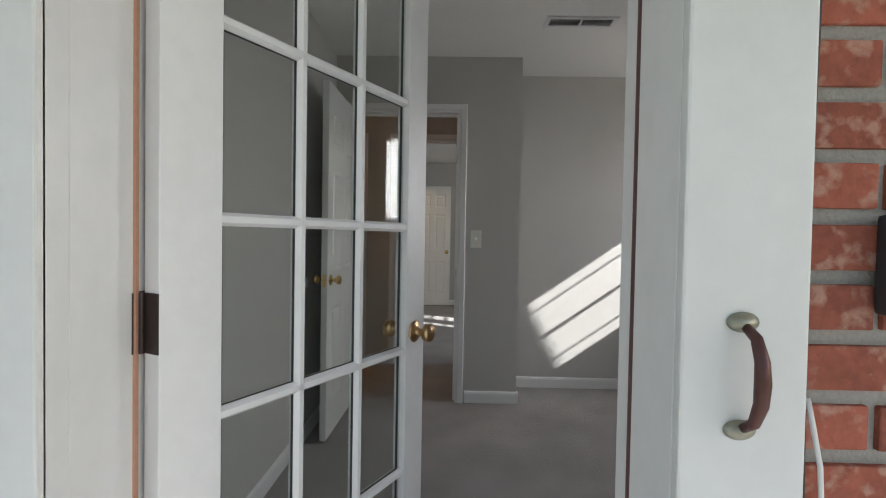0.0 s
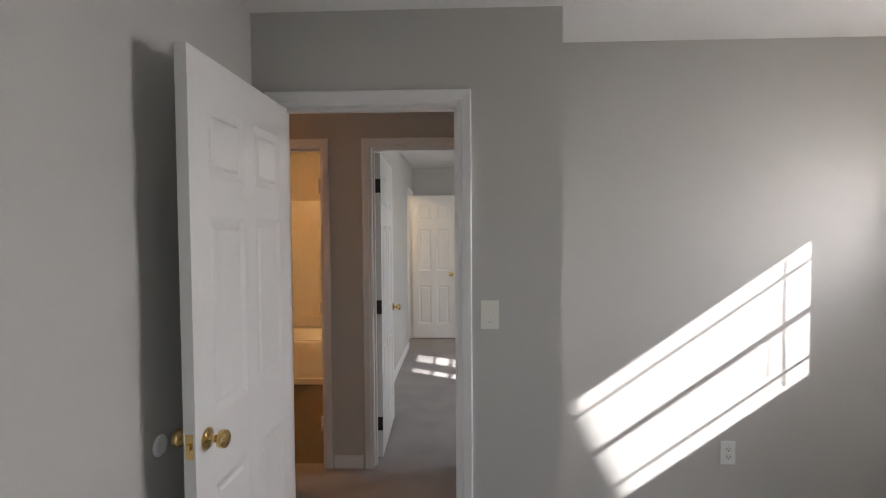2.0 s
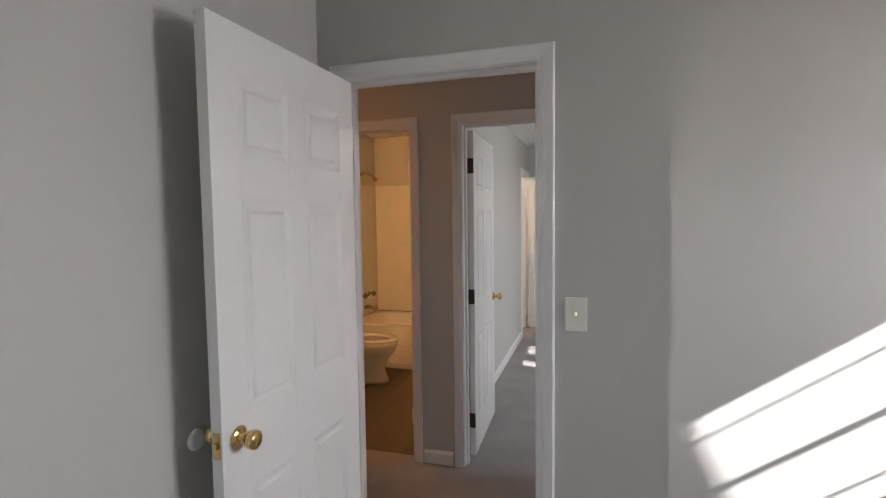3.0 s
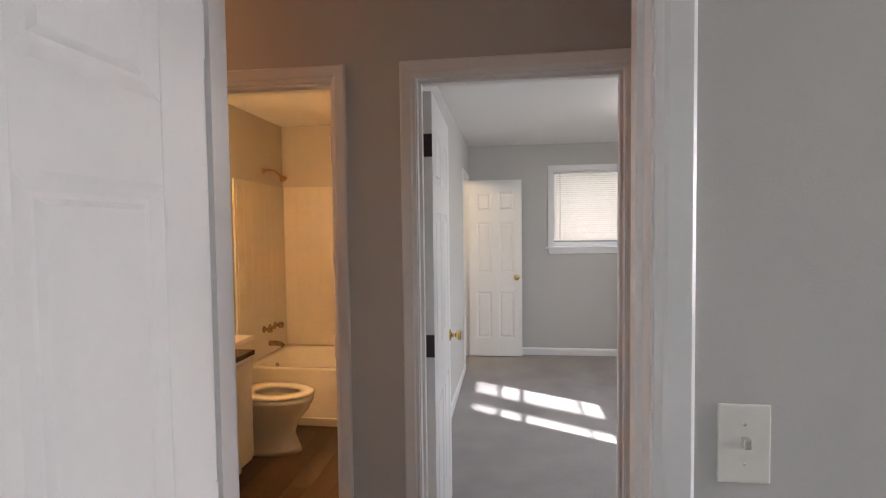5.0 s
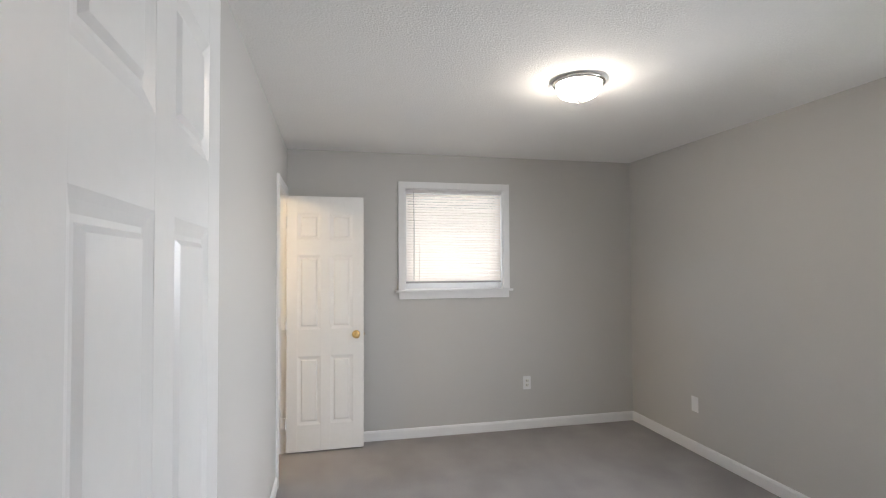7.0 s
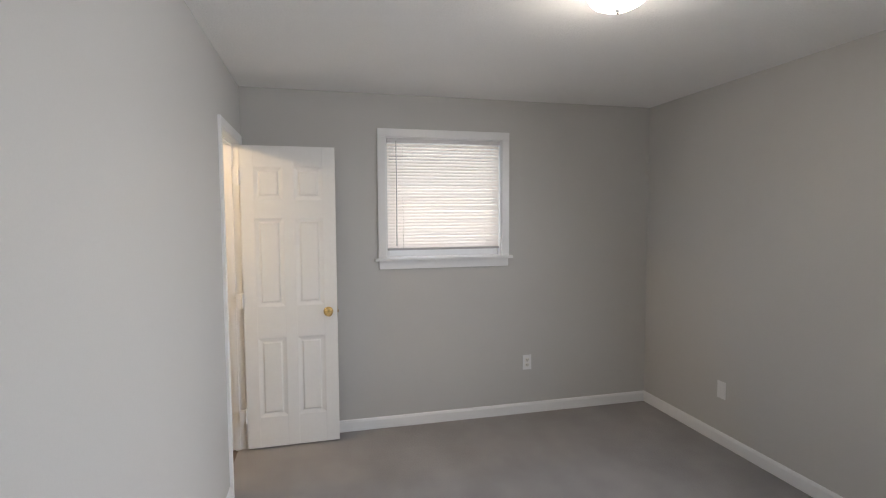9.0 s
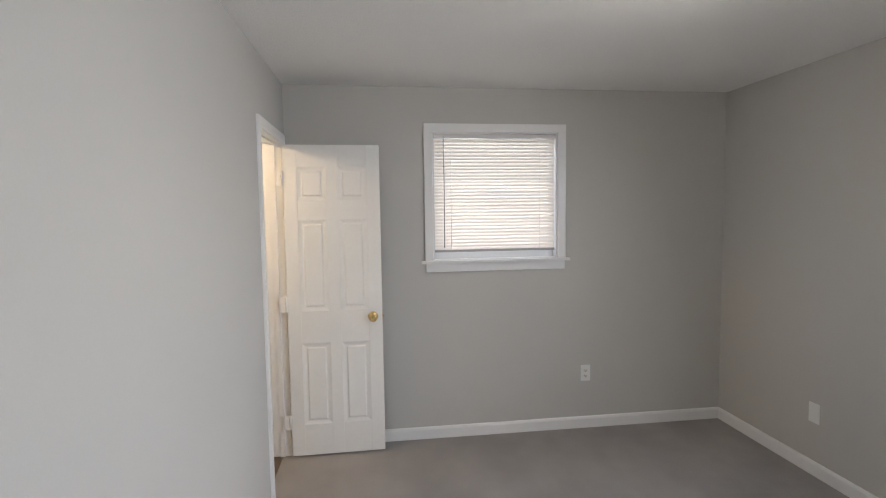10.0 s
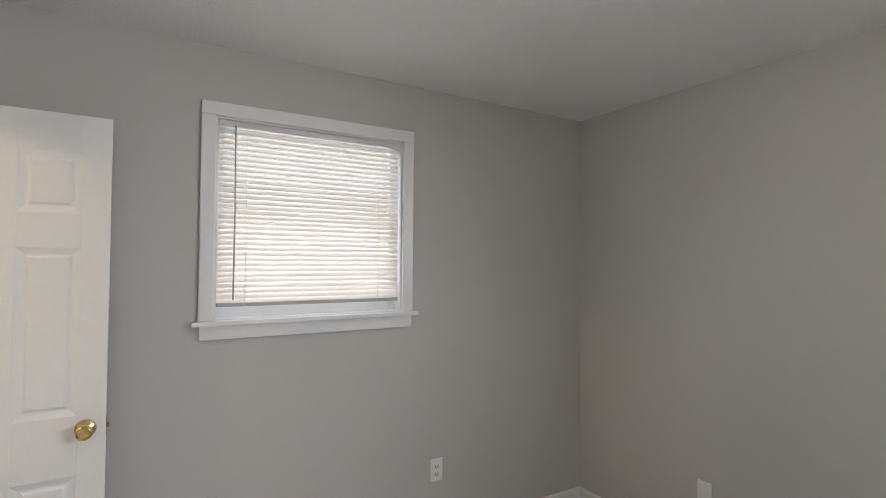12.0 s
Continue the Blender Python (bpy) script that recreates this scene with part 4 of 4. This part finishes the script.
def backdrop_house(m):
    """A made-up sunlit single-storey backdrop house across the yard, its long side along local x."""
    e = thing("house", m, "made-up tan-sided backdrop house beyond the lawn", "house")
    part("wall", boxes(((-8, 0, 0), (8, 7, 3.1))), SIDING, e)
    bm = bmesh.new()
    a = [bm.verts.new((x, y, z)) for x in (-8.4, 8.4) for y, z in ((-0.4, 3.0), (3.5, 5.0), (7.4, 3.0), (7.4, 3.14), (3.5, 5.16), (-0.4, 3.14))]
    for k in range(6):
        bm.faces.new((a[k], a[(k + 1) % 6], a[6 + (k + 1) % 6], a[6 + k]))
    for b in (a[:6], a[6:]):
        bm.faces.new((b[0], b[1], b[4], b[5]))
        bm.faces.new((b[1], b[2], b[3], b[4]))
    part("roof", bm, ROOFMAT, e)
    for x in (-5.0, 4.2):
        w = part("window", boxes(((x - 0.5, -0.05, 1.1), (x + 0.5, -0.001, 2.3)), bevel=0.01), TRIM, e)
        part("pane", boxes(((x - 0.42, -0.056, 1.18), (x + 0.42, -0.051, 2.22))), GLASS, w)
    return e


# invented house whose sunlit wall brightens the gaps in the north blind
backdrop_house(Matrix.Translation((2.5, 17.0, -0.24)))
# unseen trunk, added so its shadow splits the far bedroom's sun patch
near = Vector((3.45, 6.44, 1.7)) - SUN * 6.5
tree(Matrix.Translation((near.x, near.y, -0.24)), 9.5, 0.15, "unseen tree placed to shade the far bedroom window")

# ---- small pieces: wall tiles, floor planks and bricks ----
tile_mesh = None
TILE = 0.108
for side in (0, 1):
    for i in range(13 if side == 0 else 7):
        for k in range(13):
            if tile_mesh is None:
                ob = part("tile", boxes(((0.0005, -0.003, 0.0005), (TILE - 0.0005, 0.0, TILE - 0.0005)), bevel=0.0006), SURROUND, surround)
                tile_mesh = ob.data
            else:
                ob = new("tile", tile_mesh)
                ob.parent = surround
            z = 0.455 + TILE * k
            if side == 0:
                ob.matrix_local = Matrix.Translation((-1.352 + TILE * i, 8.1378, z))
            else:
                ob.matrix_local = Matrix.Translation((-1.3678, 7.33 + TILE * i, z)) @ Matrix.Rotation(math.pi / 2, 4, "Z")

plank_mesh = None
for i in range(13):
    y = 5.662 - 0.4 * (i % 3)
    x = -1.485 + 0.127 * i
    while y < 9.62:
        a, b = max(y, 5.656), min(y + 1.2, 9.636)
        if b - a > 0.1:
            bm = boxes(((x, a, -0.008), (min(x + 0.125, 0.163), b - 0.002, 0.0)))
            part("plank", bm, WOODFLOOR, bath_floor)
        y += 1.2

brick_wall = structure("wall_front_brick", boxes(((1.285, 1.677, -0.24), (3.5, 1.759, 2.5)), ((-2.0, 1.677, -0.24), (0.15, 1.759, 2.5)), ((0.15, 1.677, 2.2), (1.285, 1.759, 2.5))), MORTAR, "red brick facade with grey mortar")
proto = part("brick", boxes(((-0.0965, 0, -0.0285), (0.0965, 0.034, 0.0285)), bevel=0.003), BRICK, brick_wall)
half = part("brick", boxes(((-0.046, 0, -0.0285), (0.046, 0.034, 0.0285)), bevel=0.003), BRICK, brick_wall)
first = [True, True]
for row in range(35):
    z = -0.20 + row * 0.0762
    if row % 2:
        spots = [(1.345, 1)] + [(1.50 + 0.203 * k, 0) for k in range(6)]
    else:
        spots = [(1.393 + 0.203 * k, 0) for k in range(7)]
    for x, kind in spots:
        src = half if kind else proto
        ob = src if first[kind] else new("brick", src.data)
        first[kind] = False
        ob.parent = brick_wall
        ob.location = (x, 1.668 + random.uniform(-0.0015, 0.0015), z + random.uniform(-0.001, 0.001))
        ob.rotation_euler = (0, random.uniform(-0.006, 0.006), 0)
bm = bmesh.new()
tube(bm, [(1.304, 1.662, 2.3), (1.306, 1.660, 1.6), (1.302, 1.662, 1.2), (1.303, 1.660, 0.9), (1.312, 1.659, 0.5), (1.306, 1.662, -0.1)], 0.003, 8)
tagged(part("cable", bm, DARKCABLE), "dark cable running down beside white door trim", "cable")


def wall_box(m):
    """A small weatherproof box on the brick face."""
    e = thing("doorbell_box", m, "small dark weatherproof box on the brick wall", "doorbell")
    part("housing", boxes(((-0.03, -0.026, -0.062), (0.03, 0.0, 0.062)), bevel=0.006), DARKCABLE, e)
    bm = bmesh.new()
    lathe(bm, [(0.001, 0), (0.012, 0), (0.012, 0.004), (0.009, 0.006), (0.001, 0.006)], Matrix.Translation((0, -0.026, -0.02)) @ Matrix.Rotation(math.pi / 2, 4, "X"), 16)
    part("button", bm, PLASTIC_RAILSHADE, e)
    return e


wall_box(Matrix.Translation((1.417, 1.666, 1.15)))
bm = bmesh.new()
tube(bm, [(1.303, 1.655, 0.985), (1.309, 1.652, 0.95), (1.318, 1.650, 0.90), (1.323, 1.652, 0.84), (1.326, 1.652, 0.6), (1.322, 1.655, 0.2), (1.32, 1.655, -0.15)], 0.0032, 8)
tagged(part("cable", bm, RAILSHADE_CABLE), "pale cable drooping over the brick beside white trim", "cable")
